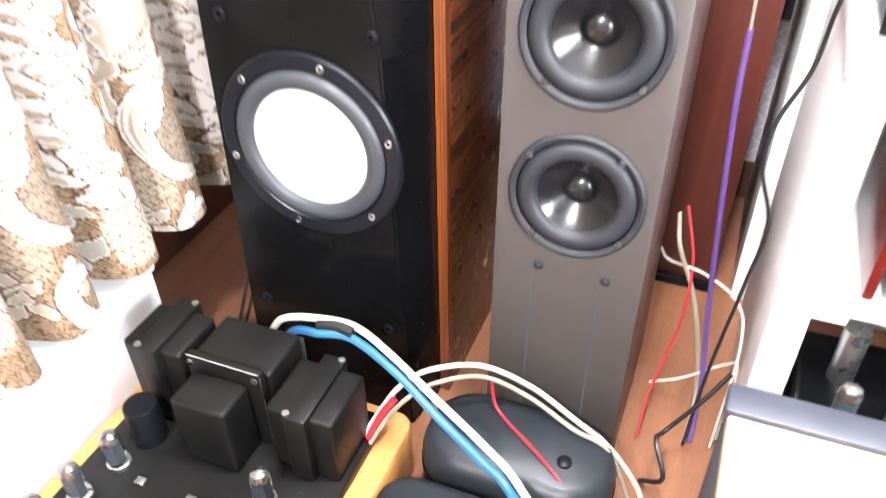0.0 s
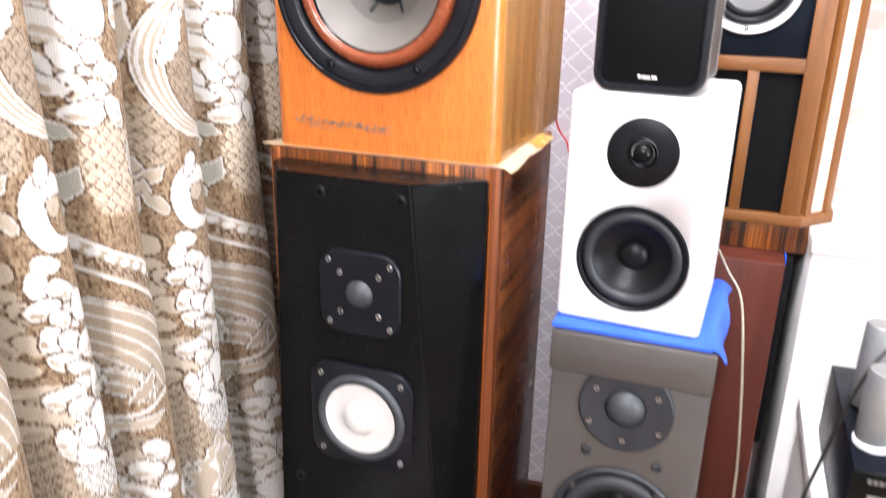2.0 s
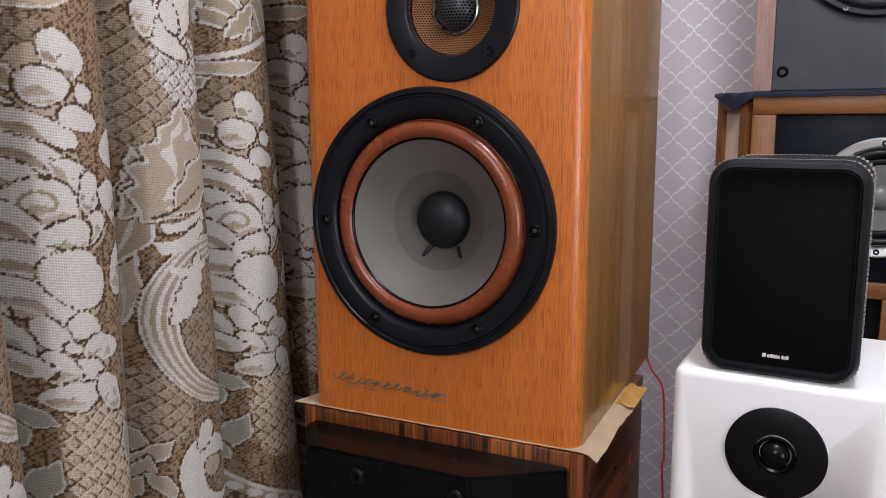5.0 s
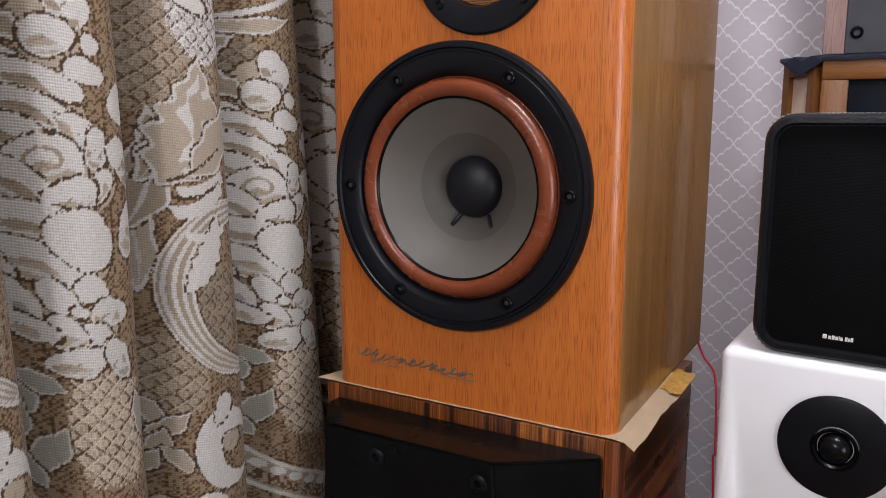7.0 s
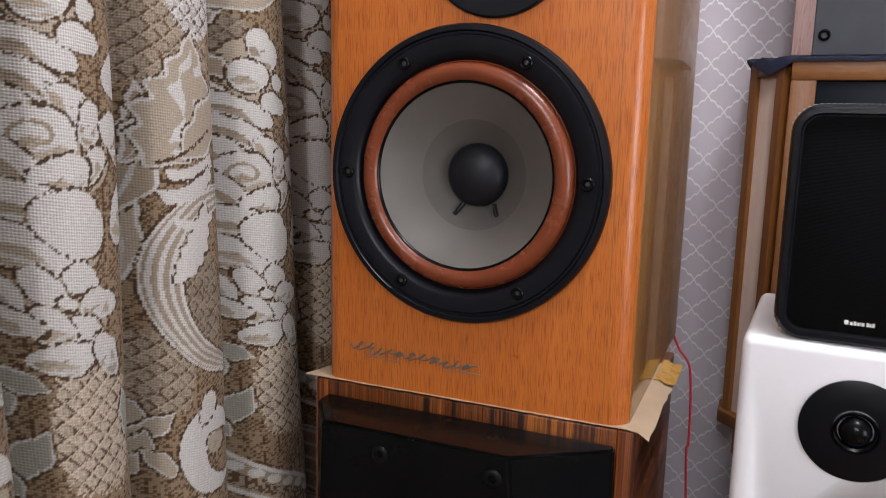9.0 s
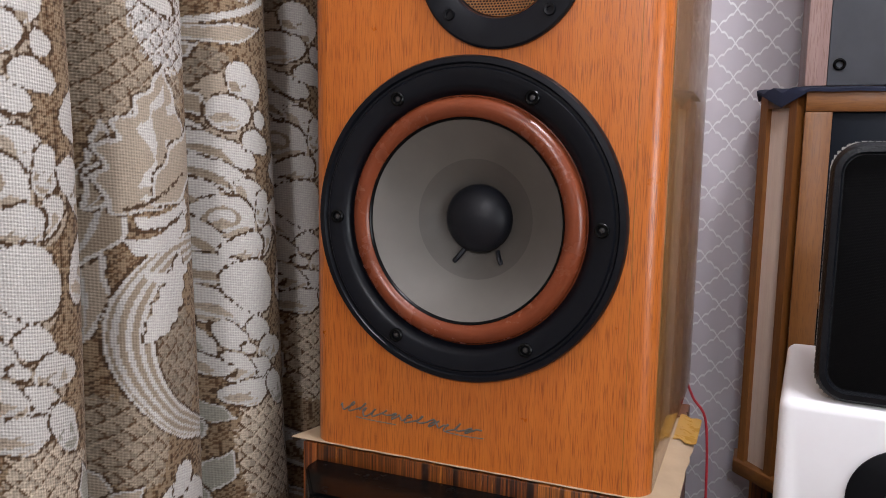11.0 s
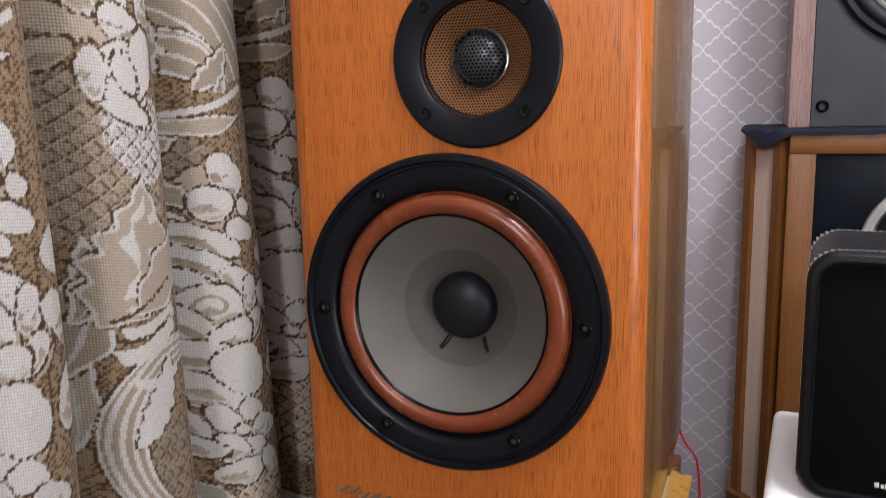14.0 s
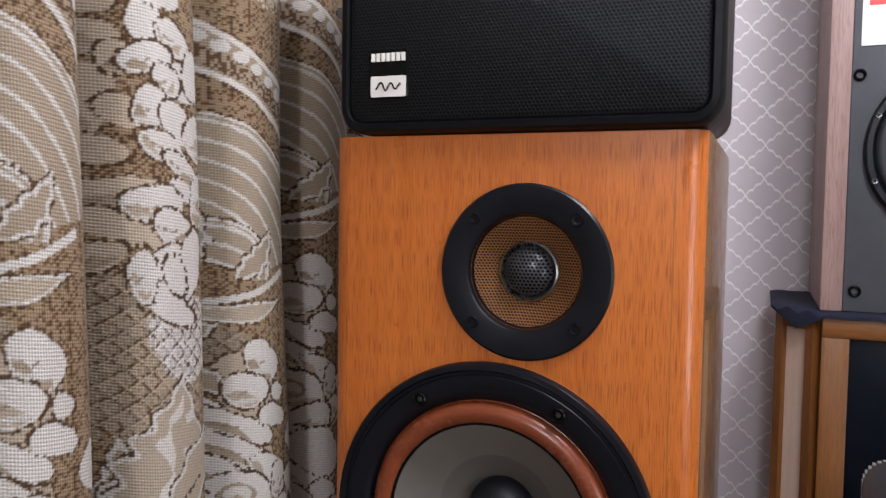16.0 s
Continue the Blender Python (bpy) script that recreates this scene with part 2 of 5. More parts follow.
def wire(name, colour):
    return plain(name, colour, 0.4, vary=0.08, lift=0.05)


M_W_WHITE, M_W_BLUE, M_W_BLACK = wire("white_wire", (0.62, 0.58, 0.50)), wire("blue_wire", (0.025, 0.13, 0.27)), wire("black_wire", (0.015, 0.015, 0.015))
M_W_RED, M_W_PURPLE, M_W_YELLOW = wire("red_wire", (0.42, 0.02, 0.03)), wire("purple_wire", (0.10, 0.055, 0.20)), wire("yellow_wire", (0.6, 0.5, 0.05))
M_W_GREY = wire("grey_wire", (0.30, 0.27, 0.20))


def mesh_cloth(name, colour, hole, pitch, rough=0.5, metal=0.0):
    """Perforated sheet or woven mesh: a staggered grid of small dark holes."""
    p = Paint(name, colour, rough, metal, spec=0.12)
    x, y, z = p.split(p.coords((1 / pitch, 1 / pitch, 1 / (pitch * 0.866))))
    row = p.math("FLOOR", z)
    u = p.math("SUBTRACT", p.math("FRACT", p.math("ADD", x, p.math("MULTIPLY", row, 0.5))), 0.5)
    v = p.math("SUBTRACT", p.math("FRACT", z), 0.5)
    d = p.math("SQRT", p.math("ADD", p.math("MULTIPLY", u, u), p.math("MULTIPLY", v, v)))
    solid = p.ramp(d, (0.30, 0.0), (0.38, 1.0))
    p.colour(p.mix(solid, hole, colour))
    p.bump(solid, 0.6, pitch * 0.25)
    return p.mat


M_PERF = mesh_cloth("black_perforated_steel", (0.012, 0.013, 0.015), (0.002, 0.002, 0.002), 0.0033, 0.55)
M_BROWN_MESH = mesh_cloth("copper_brown_mesh", (0.19, 0.085, 0.032), (0.012, 0.005, 0.003), 0.0027, 0.5, 0.0)
M_BLACK_MESH = mesh_cloth("black_dome_mesh", (0.07, 0.07, 0.075), (0.003, 0.003, 0.003), 0.0033, 0.3, 0.5)
M_GRILLE_CLOTH = mesh_cloth("black_grille_cloth", (0.0035, 0.0035, 0.0042), (0.001, 0.001, 0.001), 0.0012, 0.9)


def leather():
    p = Paint("black_leatherette", (0.006, 0.007, 0.010), 0.36, spec=0.25)
    at = p.coords()
    p.colour(p.ramp(p.noise(at, 22, 6, 0.7), (0.35, (0.004, 0.005, 0.007)), (0.62, (0.008, 0.009, 0.012)), (0.78, (0.05, 0.053, 0.06))))
    p.bump(p.math("ADD", p.voronoi(at, 700), p.noise(at, 60, 4)), 0.35, 0.0006)
    return p.mat


M_LEATHER = leather()


def wallpaper():
    """Pale lilac-grey paper with a silver pattern of scalloped scales."""
    p = Paint("scale_pattern_wallpaper", (0.5, 0.46, 0.46), 0.5)
    x, y, z = p.split(p.coords())
    v = p.math("DIVIDE", p.math("ADD", z, - 1.586 + 0.0275 * 80), 0.0275)
    row = p.math("FLOOR", v)
    half = p.math("MULTIPLY", p.math("MODULO", row, 2.0), 0.5)
    u = p.math("FRACT", p.math("ADD", p.math("DIVIDE", p.math("ADD", x, 0.275 + 0.056 * 40), 0.056), half))
    u = p.math("ABSOLUTE", p.math("SUBTRACT", p.math("MULTIPLY", u, 2.0), 1.0))
    lobes = p.math("MULTIPLY", p.math("ABSOLUTE", p.math("SINE", p.math("MULTIPLY", p.math("ADD", u, 0.2), 7.854))), 0.13)
    arch = p.math("ADD", p.math("SUBTRACT", 0.86, p.math("MULTIPLY", u, 0.88)), lobes)
    gap = p.math("ABSOLUTE", p.math("SUBTRACT", p.math("FRACT", v), arch))
    line = p.ramp(gap, (0.045, 1.0), (0.10, 0.0))
    paper = p.ramp(p.noise(p.coords(), 8, 5), (0.3, (0.64, 0.60, 0.64)), (0.7, (0.71, 0.67, 0.71)))
    faint = p.ramp(p.noise(p.coords(), 5, 3), (0.35, 0.8), (0.65, 1.0))
    line = p.math("MULTIPLY", line, faint)
    p.colour(p.mix(line, paper, (0.97, 0.97, 0.98)))
    p.rough(p.ramp(line, (0.0, 0.55), (1.0, 0.3)))
    p.bump(p.math("ADD", line, p.math("MULTIPLY", p.noise(p.coords(), 500, 2), 0.4)), 0.25, 0.0005)
    return p.mat


M_WALLPAPER = wallpaper()


def stone_paper():
    """Pinkish and cream brick-printed wallpaper."""
    p = Paint("brick_print_wallpaper", (0.6, 0.5, 0.45), 0.7)
    n = p.nodes.new("ShaderNodeTexBrick")
    p.put(n.inputs["Vector"], p.coords((1, 1, 1), (90, 0, 0)))
    n.inputs["Scale"].default_value = 1.0
    n.inputs["Brick Width"].default_value, n.inputs["Row Height"].default_value, n.inputs["Mortar Size"].default_value = 0.11, 0.045, 0.003
    p.put(n.inputs["Color1"], (0.62, 0.42, 0.36))
    p.put(n.inputs["Color2"], (0.72, 0.66, 0.60))
    p.put(n.inputs["Mortar"], (0.78, 0.75, 0.72))
    p.colour(p.mix(p.ramp(p.noise(p.coords(), 25, 5), (0.35, 0.0), (0.7, 0.5)), n.outputs["Color"], (0.75, 0.72, 0.68)))
    return p.mat


M_STONE = stone_paper()


def curtain_cloth():
    """Jacquard: the woven colours lie in the mesh's colour layer, the threads in the bump."""
    p = Paint("floral_jacquard", (0.5, 0.4, 0.3), 0.8, spec=0.25, sheen=0.06)
    layer = p.nodes.new("ShaderNodeAttribute")
    layer.attribute_name = "weave"
    s, v, w = p.split(p.coords(kind="UV"))
    rib = p.math("SINE", p.math("MULTIPLY", v, 6.283 / 0.0026))
    warp = p.math("SINE", p.math("MULTIPLY", s, 6.283 / 0.0019))
    weft = p.math("ADD", p.math("MULTIPLY", rib, 0.5), p.math("MULTIPLY", warp, 0.35))
    slub = p.noise(p.coords((220, 1400, 1), kind="UV"), 1.0, 3)
    shade = p.ramp(p.math("ADD", p.math("MULTIPLY", weft, 0.16), slub), (0.2, 0.62), (0.75, 1.0))
    p.colour(p.mix(1.0, layer.outputs["Color"], shade, "MULTIPLY"))
    p.bump(p.math("ADD", weft, slub), 0.35, 0.0008)
    return p.mat


M_CURTAIN = curtain_cloth()


# ---- building helpers ----
def thing(name, place, label, category, group="", kind=""):
    ob = new(name)
    ob.empty_display_size = 0.05
    ob.matrix_world = place
    return tagged(ob, label, category, group, kind)


def part(name, bm, material, parent=None, label="", smooth=True):
    """Links a bmesh as one mesh object, under a thing or under a part."""
    me = bpy.data.meshes.new(name)
    bmesh.ops.recalc_face_normals(bm, faces=bm.faces)
    bm.to_mesh(me)
    bm.free()
    me.materials.append(material)
    if smooth:
        me.polygons.foreach_set("use_smooth", [True] * len(me.polygons))
        me.set_sharp_from_angle(angle=radians(38))
    ob = new(name, me)
    ob.parent = parent
    return tagged(ob, label)


def box(x0, x1, y0, y1, z0, z1, bevel=0.0, segments=2, bm=None):
    own = bmesh.new()
    bmesh.ops.create_cube(own, size=1.0)
    for v in own.verts:
        v.co = Vector(((x0 + x1) / 2 + v.co.x * (x1 - x0), (y0 + y1) / 2 + v.co.y * (y1 - y0), (z0 + z1) / 2 + v.co.z * (z1 - z0)))
    if bevel:
        bmesh.ops.bevel(own, geom=list(own.edges), offset=bevel, segments=segments, profile=0.5, affect="EDGES")
    return own if bm is None else merge(bm, own)


def merge(bm, other):
    me = bpy.data.meshes.new("join")
    other.to_mesh(me)
    other.free()
    bm.from_mesh(me)
    bpy.data.meshes.remove(me)
    return bm


def lathe(profile, x=0.0, y=0.0, z=0.0, axis="y", turns=48, squash=1.0, bm=None):
    """Turns a profile of (radius, height) round an axis: "y" faces the viewer (height runs to -y), "z" stands up."""
    bm = bm or bmesh.new()
    rings = []
    for r, h in profile:
        ring = []
        for i in range(turns if r > 1e-6 else 1):
            a = 2 * math.pi * i / turns
            p, q = r * math.cos(a), r * math.sin(a) * squash
            ring.append(bm.verts.new((x + p, y - h, z + q) if axis == "y" else (x + p, y + q, z + h)))
        rings.append(ring)
    for a, b in zip(rings, rings[1:]):
        for i in range(turns):
            j = (i + 1) % turns
            if len(a) == 1 and len(b) == 1:
                continue
            if len(a) == 1:
                bm.faces.new((a[0], b[i], b[j]))
            elif len(b) == 1:
                bm.faces.new((a[i], a[j], b[0]))
            else:
                bm.faces.new((a[i], a[j], b[j], b[i]))
    return bm


def outline(w, h, r, steps=6, power=1.0):
    """Corner points of a rounded rectangle about the origin, in (x, z)."""
    pts = []
    for cx, cz, start in ((w / 2 - r, h / 2 - r, 0), (-w / 2 + r, h / 2 - r, 90), (-w / 2 + r, -h / 2 + r, 180), (w / 2 - r, -h / 2 + r, 270)):
        for i in range(steps + 1):
            a = radians(start + 90 * i / steps)
            pts.append((cx + r * math.cos(a), cz + r * math.sin(a)))
    return pts


def slab(w, h, r, layers, x=0.0, y=0.0, z=0.0, steps=6, axis="y", bm=None):
    """A rounded-rectangle prism out of layers (inset, height), facing -y (or up), closed at both ends."""
    bm = bm or bmesh.new()
    rings = []
    for inset, d in layers:
        pts = outline(w - 2 * inset, h - 2 * inset, max(r - inset, 0.0008), steps)
        rings.append([bm.verts.new((x + a, y - d, z + b) if axis == "y" else (x + a, y + b, z + d)) for a, b in pts])
    n = len(rings[0])
    for a, b in zip(rings, rings[1:]):
        for i in range(n):
            bm.faces.new((a[i], a[(i + 1) % n], b[(i + 1) % n], b[i]))
    bm.faces.new(rings[0])
    bm.faces.new(rings[-1])
    return bm


def sheet(grid, thick, bm=None):
    """A closed thin sheet over a grid of points (rows of equal length)."""
    bm = bm or bmesh.new()
    top = [[bm.verts.new(p) for p in row] for row in grid]
    low = [[bm.verts.new((p[0], p[1], p[2] - thick)) for p in row] for row in grid]
    rows, cols = len(grid), len(grid[0])
    for j in range(rows - 1):
        for i in range(cols - 1):
            bm.faces.new((top[j][i], top[j][i + 1], top[j + 1][i + 1], top[j + 1][i]))
            bm.faces.new((low[j][i], low[j + 1][i], low[j + 1][i + 1], low[j][i + 1]))
    rim = [(0, i) for i in range(cols)] + [(j, cols - 1) for j in range(1, rows)] + [(rows - 1, i) for i in range(cols - 2, -1, -1)] + [(j, 0) for j in range(rows - 2, 0, -1)]
    for (a, b), (c, d) in zip(rim, rim[1:] + rim[:1]):
        bm.faces.new((top[a][b], low[a][b], low[c][d], top[c][d]))
    return bm


def prism(points, z0, z1, bevel=0.0):
    """An upright prism over a plan of (x, y) corners."""
    bm = bmesh.new()
    low = [bm.verts.new((x, y, z0)) for x, y in points]
    top = [bm.verts.new((x, y, z1)) for x, y in points]
    n = len(points)
    for i in range(n):
        bm.faces.new((low[i], low[(i + 1) % n], top[(i + 1) % n], top[i]))
    bm.faces.new(low)
    bm.faces.new(top)
    if bevel:
        bmesh.ops.bevel(bm, geom=list(bm.edges), offset=bevel, segments=2, profile=0.5, affect="EDGES")
    return bm


def sweep(points, r, turns=8, fine=8, bm=None):
    """A round wire through the points, smoothed."""
    pts = [Vector(p) for p in points]
    pts = [pts[0] * 2 - pts[1]] + pts + [pts[-1] * 2 - pts[-2]]
    line = []
    for a, b, c, d in zip(pts, pts[1:], pts[2:], pts[3:]):
        for i in range(fine):
            t = i / fine
            line.append(0.5 * (2 * b + (c - a) * t + (2 * a - 5 * b + 4 * c - d) * t * t + (3 * b - a - 3 * c + d) * t ** 3))
    line.append(pts[-2])
    bm = bm or bmesh.new()
    rings, side = [], Vector((0.3, 0.9, 0.2))
    for i, p in enumerate(line):
        way = (line[min(i + 1, len(line) - 1)] - line[max(i - 1, 0)]).normalized()
        side = (side - way * side.dot(way)).normalized()
        up = way.cross(side)
        rings.append([bm.verts.new(p + (side * math.cos(a) + up * math.sin(a)) * r) for a in (2 * math.pi * k / turns for k in range(turns))])
    for a, b in zip(rings, rings[1:]):
        for i in range(turns):
            bm.faces.new((a[i], a[(i + 1) % turns], b[(i + 1) % turns], b[i]))
    bm.faces.new(rings[0])
    bm.faces.new(rings[-1])
    return bm


def cable(name, points, r, material, label):
    return tagged(part(name, sweep(points, r), material), label, "cable")


def socket_screw(x, y, z, r, parent, material=None):
    """A screw head with a sunk cross or hexagon."""
    return part("screw", lathe([(0, -0.001), (r * 0.4, -0.001), (r * 0.45, r * 0.35), (r * 0.85, r * 0.4), (r, 0.0005), (r, -0.002)], x, y, z, turns=12), material or M_SCREW, parent)


def cut(ob, bm):
    """Takes a solid away from a mesh, once, while building."""
    me = bpy.data.meshes.new("cutter")
    bmesh.ops.recalc_face_normals(bm, faces=bm.faces)
    bm.to_mesh(me)
    bm.free()
    tool = new("cutter", me)
    tool.matrix_world = ob.parent.matrix_world if ob.parent else Matrix()
    if ob.parent and ob.parent.parent:
        tool.matrix_world = ob.parent.parent.matrix_world
    step = ob.modifiers.new("cut", "BOOLEAN")
    step.operation, step.object, step.solver = "DIFFERENCE", tool, "EXACT"
    bpy.context.view_layer.update()
    made = bpy.data.meshes.new_from_object(ob.evaluated_get(bpy.context.evaluated_depsgraph_get()))
    ob.modifiers.remove(step)
    ob.data = made
    bpy.data.objects.remove(tool)
    bpy.data.meshes.remove(me)
    return ob


def round_driver(parent, x, y, z, radius, flange, surround, cone, cap, mats, depth, name="woofer", screws=4, screw_r=0.0035, start=45, lift=0.006, screw_at=0.0, label="", cap_lift=0.0):
    """A cone loudspeaker: flange > surround, cone, dust cap, screws. Radii in metres; mats: flange, surround, cone, cap."""
    body = part(name, lathe([(radius, -0.001), (radius, lift * 0.6), (radius - 0.003, lift), (flange + 0.006, lift), (flange + 0.001, lift * 0.4), (flange, -0.004), (flange, -0.012)], x, y, z, turns=72), mats[0], parent, label)
    mid, half = (flange + surround) / 2, (flange - surround) / 2
    roll = [(flange + 0.001, -0.003)] + [(mid + half * math.cos(a), -0.003 + half * 0.85 * math.sin(a)) for a in (math.pi * k / 8 for k in range(9))] + [(surround - 0.001, -0.004)]
    part("surround", lathe(roll, x, y, z, turns=72), mats[1], body)
    steps = [(surround, -0.003)] + [(surround + (cap - surround) * k / 6, -0.003 - depth * (k / 6) ** 0.85) for k in range(1, 7)] + [(cap * 0.6, -0.003 - depth * 1.15)]
    part("cone", lathe(steps, x, y, z, turns=72), mats[2], body)
    base = -0.003 - depth * 0.97 + cap_lift
    dome = [(cap * 1.02, base - 0.004)] + [(cap * math.cos(a), base + cap * 0.62 * math.sin(a)) for a in (math.pi / 2 * k / 8 for k in range(8))] + [(0, base + cap * 0.62)]
    part("dust_cap", lathe(dome, x, y, z, turns=40), mats[3], body)
    at = screw_at or (radius + flange) / 2
    for k in range(screws):
        a = radians(start + 360 * k / screws)
        socket_screw(x + at * math.cos(a), y - lift, z + at * math.sin(a), screw_r, body)
    return body



# ---- setting ----
LEFT, RIGHT, BACK, FRONT, TOP = -1.02, 1.9, 1.618, -2.4, 2.42


def setting(name, bm, material, label, category, smooth=False):
    return tagged(part(name, bm, material, None, "", smooth), label, category, kind="structure")


setting("floor", box(LEFT - 0.1, RIGHT + 0.1, FRONT - 0.1, BACK + 0.1, -0.1, 0.0), M_FLOOR, "reddish brown wooden floor with a satin finish", "floor")
setting("ceiling", box(LEFT - 0.1, RIGHT + 0.1, FRONT - 0.1, BACK + 0.1, TOP, TOP + 0.1), M_CEILING, "plain white painted ceiling", "ceiling")
setting("wall_back", box(LEFT - 0.1, 0.1, BACK, BACK + 0.1, 0, TOP), M_WALLPAPER, "lilac grey wallpaper with silver scalloped scale pattern", "wall")
setting("wall_back_right", box(0.1, RIGHT + 0.1, BACK, BACK + 0.1, 0, TOP), M_STONE, "wall papered with a pink and cream brick print", "wall")
setting("wall_left", box(LEFT - 0.1, LEFT, FRONT, BACK, 0, TOP), M_WHITE_WALL, "plain white painted wall behind the curtain", "wall")
# Unseen right wall; its opening is made up to hold the side fill.
bm = box(RIGHT, RIGHT + 0.1, FRONT, -1.1, 0, TOP)
for piece in ((-0.1, BACK, 0, TOP), (-1.1, -0.1, 0, 0.8), (-1.1, -0.1, 1.9, TOP)):
    box(RIGHT, RIGHT + 0.1, piece[0], piece[1], piece[2], piece[3], 0, 2, bm)
setting("wall_right", bm, M_DIM_WALL, "unseen taupe wall kept dark, with an added opening for the fill light", "wall")
setting("wall_front", box(LEFT - 0.1, RIGHT + 0.1, FRONT - 0.1, FRONT, 0, TOP), M_DIM_WALL, "unseen taupe wall kept dark to dim reflections", "wall")
setting("baseboard_left", box(LEFT, LEFT + 0.015, FRONT, BACK, 0, 0.09, 0.003), M_BASEBOARD, "dark stained wooden baseboard", "baseboard")
setting("baseboard_back", box(LEFT + 0.015, RIGHT, BACK - 0.015, BACK, 0, 0.09, 0.003), M_BASEBOARD, "dark stained wooden baseboard", "baseboard")


# ---- curtain ----
HALF = 0.1675


def weave_tile(P=2 * HALF, Q=0.765, cell=0.00125):
    """The woven repeat as an array of colours. Column A carries an acanthus leaf, a striped scroll, a crescent and a cluster of
    blossoms, column B a tall spray, a small flower, a beaded band and a feathered swirl; shapes have a stippled brown edge."""
    rng = np.random.default_rng(5)
    W, H = int(P / cell), int(Q / cell)
    X, Z = np.meshgrid((np.arange(W) + 0.5) * cell, (np.arange(H) + 0.5) * cell)
    tan, brown, white, beige, pale, grey = (np.array(c) for c in ((0.30, 0.213, 0.131), (0.080, 0.043, 0.020), (0.63, 0.60, 0.56), (0.355, 0.285, 0.208), (0.435, 0.36, 0.275), (0.36, 0.342, 0.283)))
    speck = np.repeat(np.repeat(rng.random((H // 2 + 1, W // 2 + 1)), 2, 0), 2, 1)[:H, :W]
    img = np.tile(tan, (H, W, 1))
    column, row = (X / 0.0025).astype(int), (Z / 0.0025).astype(int)
    img[((column + row) % 2 == 0) & (speck < 0.62)] = brown * 1.7
    img[(column % 3 == 0) & (row % 2 == 0) & (speck < 0.5)] = brown
    g = 0.0155
    a, b = (X * 0.95 + Z) % g, (X * 0.95 - Z) % g
    A, B = 0.0, HALF

    def local(cx, cz, turn):
        dx, dz = (X - cx + P / 2) % P - P / 2, (Z - cz + Q / 2) % Q - Q / 2
        c, t = math.cos(turn), math.sin(turn)
        return dx * c + dz * t, -dx * t + dz * c

    def at(col, dx, dz):
        return col + dx * 0.001, dz * 0.001

    def lattice(cx, cz, rx, rz, light, turn=0.0):
        u, v = local(cx, cz, turn)
        zone = (np.abs(u) / rx) ** 3 + (np.abs(v) / rz) ** 3 + 0.5 * (speck - 0.5) < 1
        core = (np.abs(a - g * 0.61) + np.abs(b - g * 0.61))
        img[zone] = light * 0.74
        img[zone & (core < 0.0062)] = light * 1.10
        img[zone & (core < 0.0026)] = light * 0.80
        img[zone & ((a < 0.0026) | (b < 0.0026)) & (speck < 0.62)] = brown * 1.4
        img[zone & ((np.abs(a - 0.0036) < 0.0009) | (np.abs(b - 0.0036) < 0.0009))] = light * 1.22

    def blob(d, fill, edge=0.0025, keep=0.66):
        """Paints where d < 0, with a stippled dark rim."""
        img[(d >= 0) & (d < edge) & (speck < keep)] = brown
        img[d < 0] = fill

    def petal(cx, cz, turn, l, w, tint=None, fill=white):
        u, v = local(cx, cz, turn)
        ang = np.arctan2(v, u)
        wob = 1 + 0.08 * np.sin(2 * ang + cx * 190 + cz * 70) + 0.06 * np.sin(3 * ang + cz * 210) - 0.10 * np.exp(-((ang - 0.5 - cx * 3) / 0.16) ** 2)
        d = (np.sqrt((u / l) ** 2 + (v / w) ** 2) - wob) * min(l, w)
        blob(d, fill)
        if tint is not None and min(l, w) > 0.006:
            shade = (d < -0.0016) & (v < -0.25 * w + 0.35 * w * np.sin(u / l * 4 + cx * 70)) & (u < 0.5 * l)
            img[shade] = tint
            img[shade & (np.sin(v / 0.0021) > 0.55)] = fill * 0.9
            img[(d < -0.001) & (np.abs(v - 0.2 * w * np.sin(u / l * 3)) < 0.0011) & (u < 0) & (speck < 0.7)] = tint * 0.75

    def leaf(cx, cz, turn, l, w, fill, lobes=14, rim=0.0030, bow=0.15):
        u, v = local(cx, cz, turn)
        mid = bow * l * (u / l) ** 2
        half = w * np.clip(1 - (u / l) ** 2, 0, 1) * (1 - 0.3 * u / l) * (1 + 0.14 * np.sin(u / l * lobes))
        d = np.where(np.abs(u) < l, np.abs(v - mid) - half, 0.01)
        blob(d, fill)
        img[(d < 0) & (d > -rim)] = white * 0.97
        return u / l, (v - mid) / np.maximum(half, 1e-5), d

    def scroll(cx, cz, r0, r1, a0, a1, stripes, tip=0.5, drift=0.012, share=0.46):
        """A fan of parallel curved bands that narrows to both ends."""
        u, v = local(cx, cz, 0)
        r, ang = np.hypot(u, v), np.degrees(np.arctan2(v, u)) % 360
        t = np.clip((ang - a0) / (a1 - a0), 0, 1)
        swell = np.sin(np.clip(t * 0.9 + 0.08, 0, 1) * math.pi) ** tip
        mid, half = (r0 + r1) / 2 + drift * (t - 0.5), (r1 - r0) / 2 * swell
        d = np.where((ang > a0) & (ang < a1), np.abs(r - mid) - half, 0.02)
        blob(d, beige)
        f = (r - mid + half) / np.maximum(2 * half, 1e-5) * stripes % 1
        img[(d < 0) & (f < share)] = white * 0.95
        img[(d < 0) & (d > -0.0022)] = white

    def stroke(col, x0, z0, x1, z1, sag, wide, colour, keep=1.0):
        """A thin curved line between two places."""
        n = math.hypot(x1 - x0, z1 - z0) * 0.001
        u, v = local(*at(col, (x0 + x1) / 2, (z0 + z1) / 2), math.atan2(z1 - z0, x1 - x0))
        on = (np.abs(u) < n / 2) & (np.abs(v - sag * 0.001 * (1 - (2 * u / n) ** 2)) < wide)
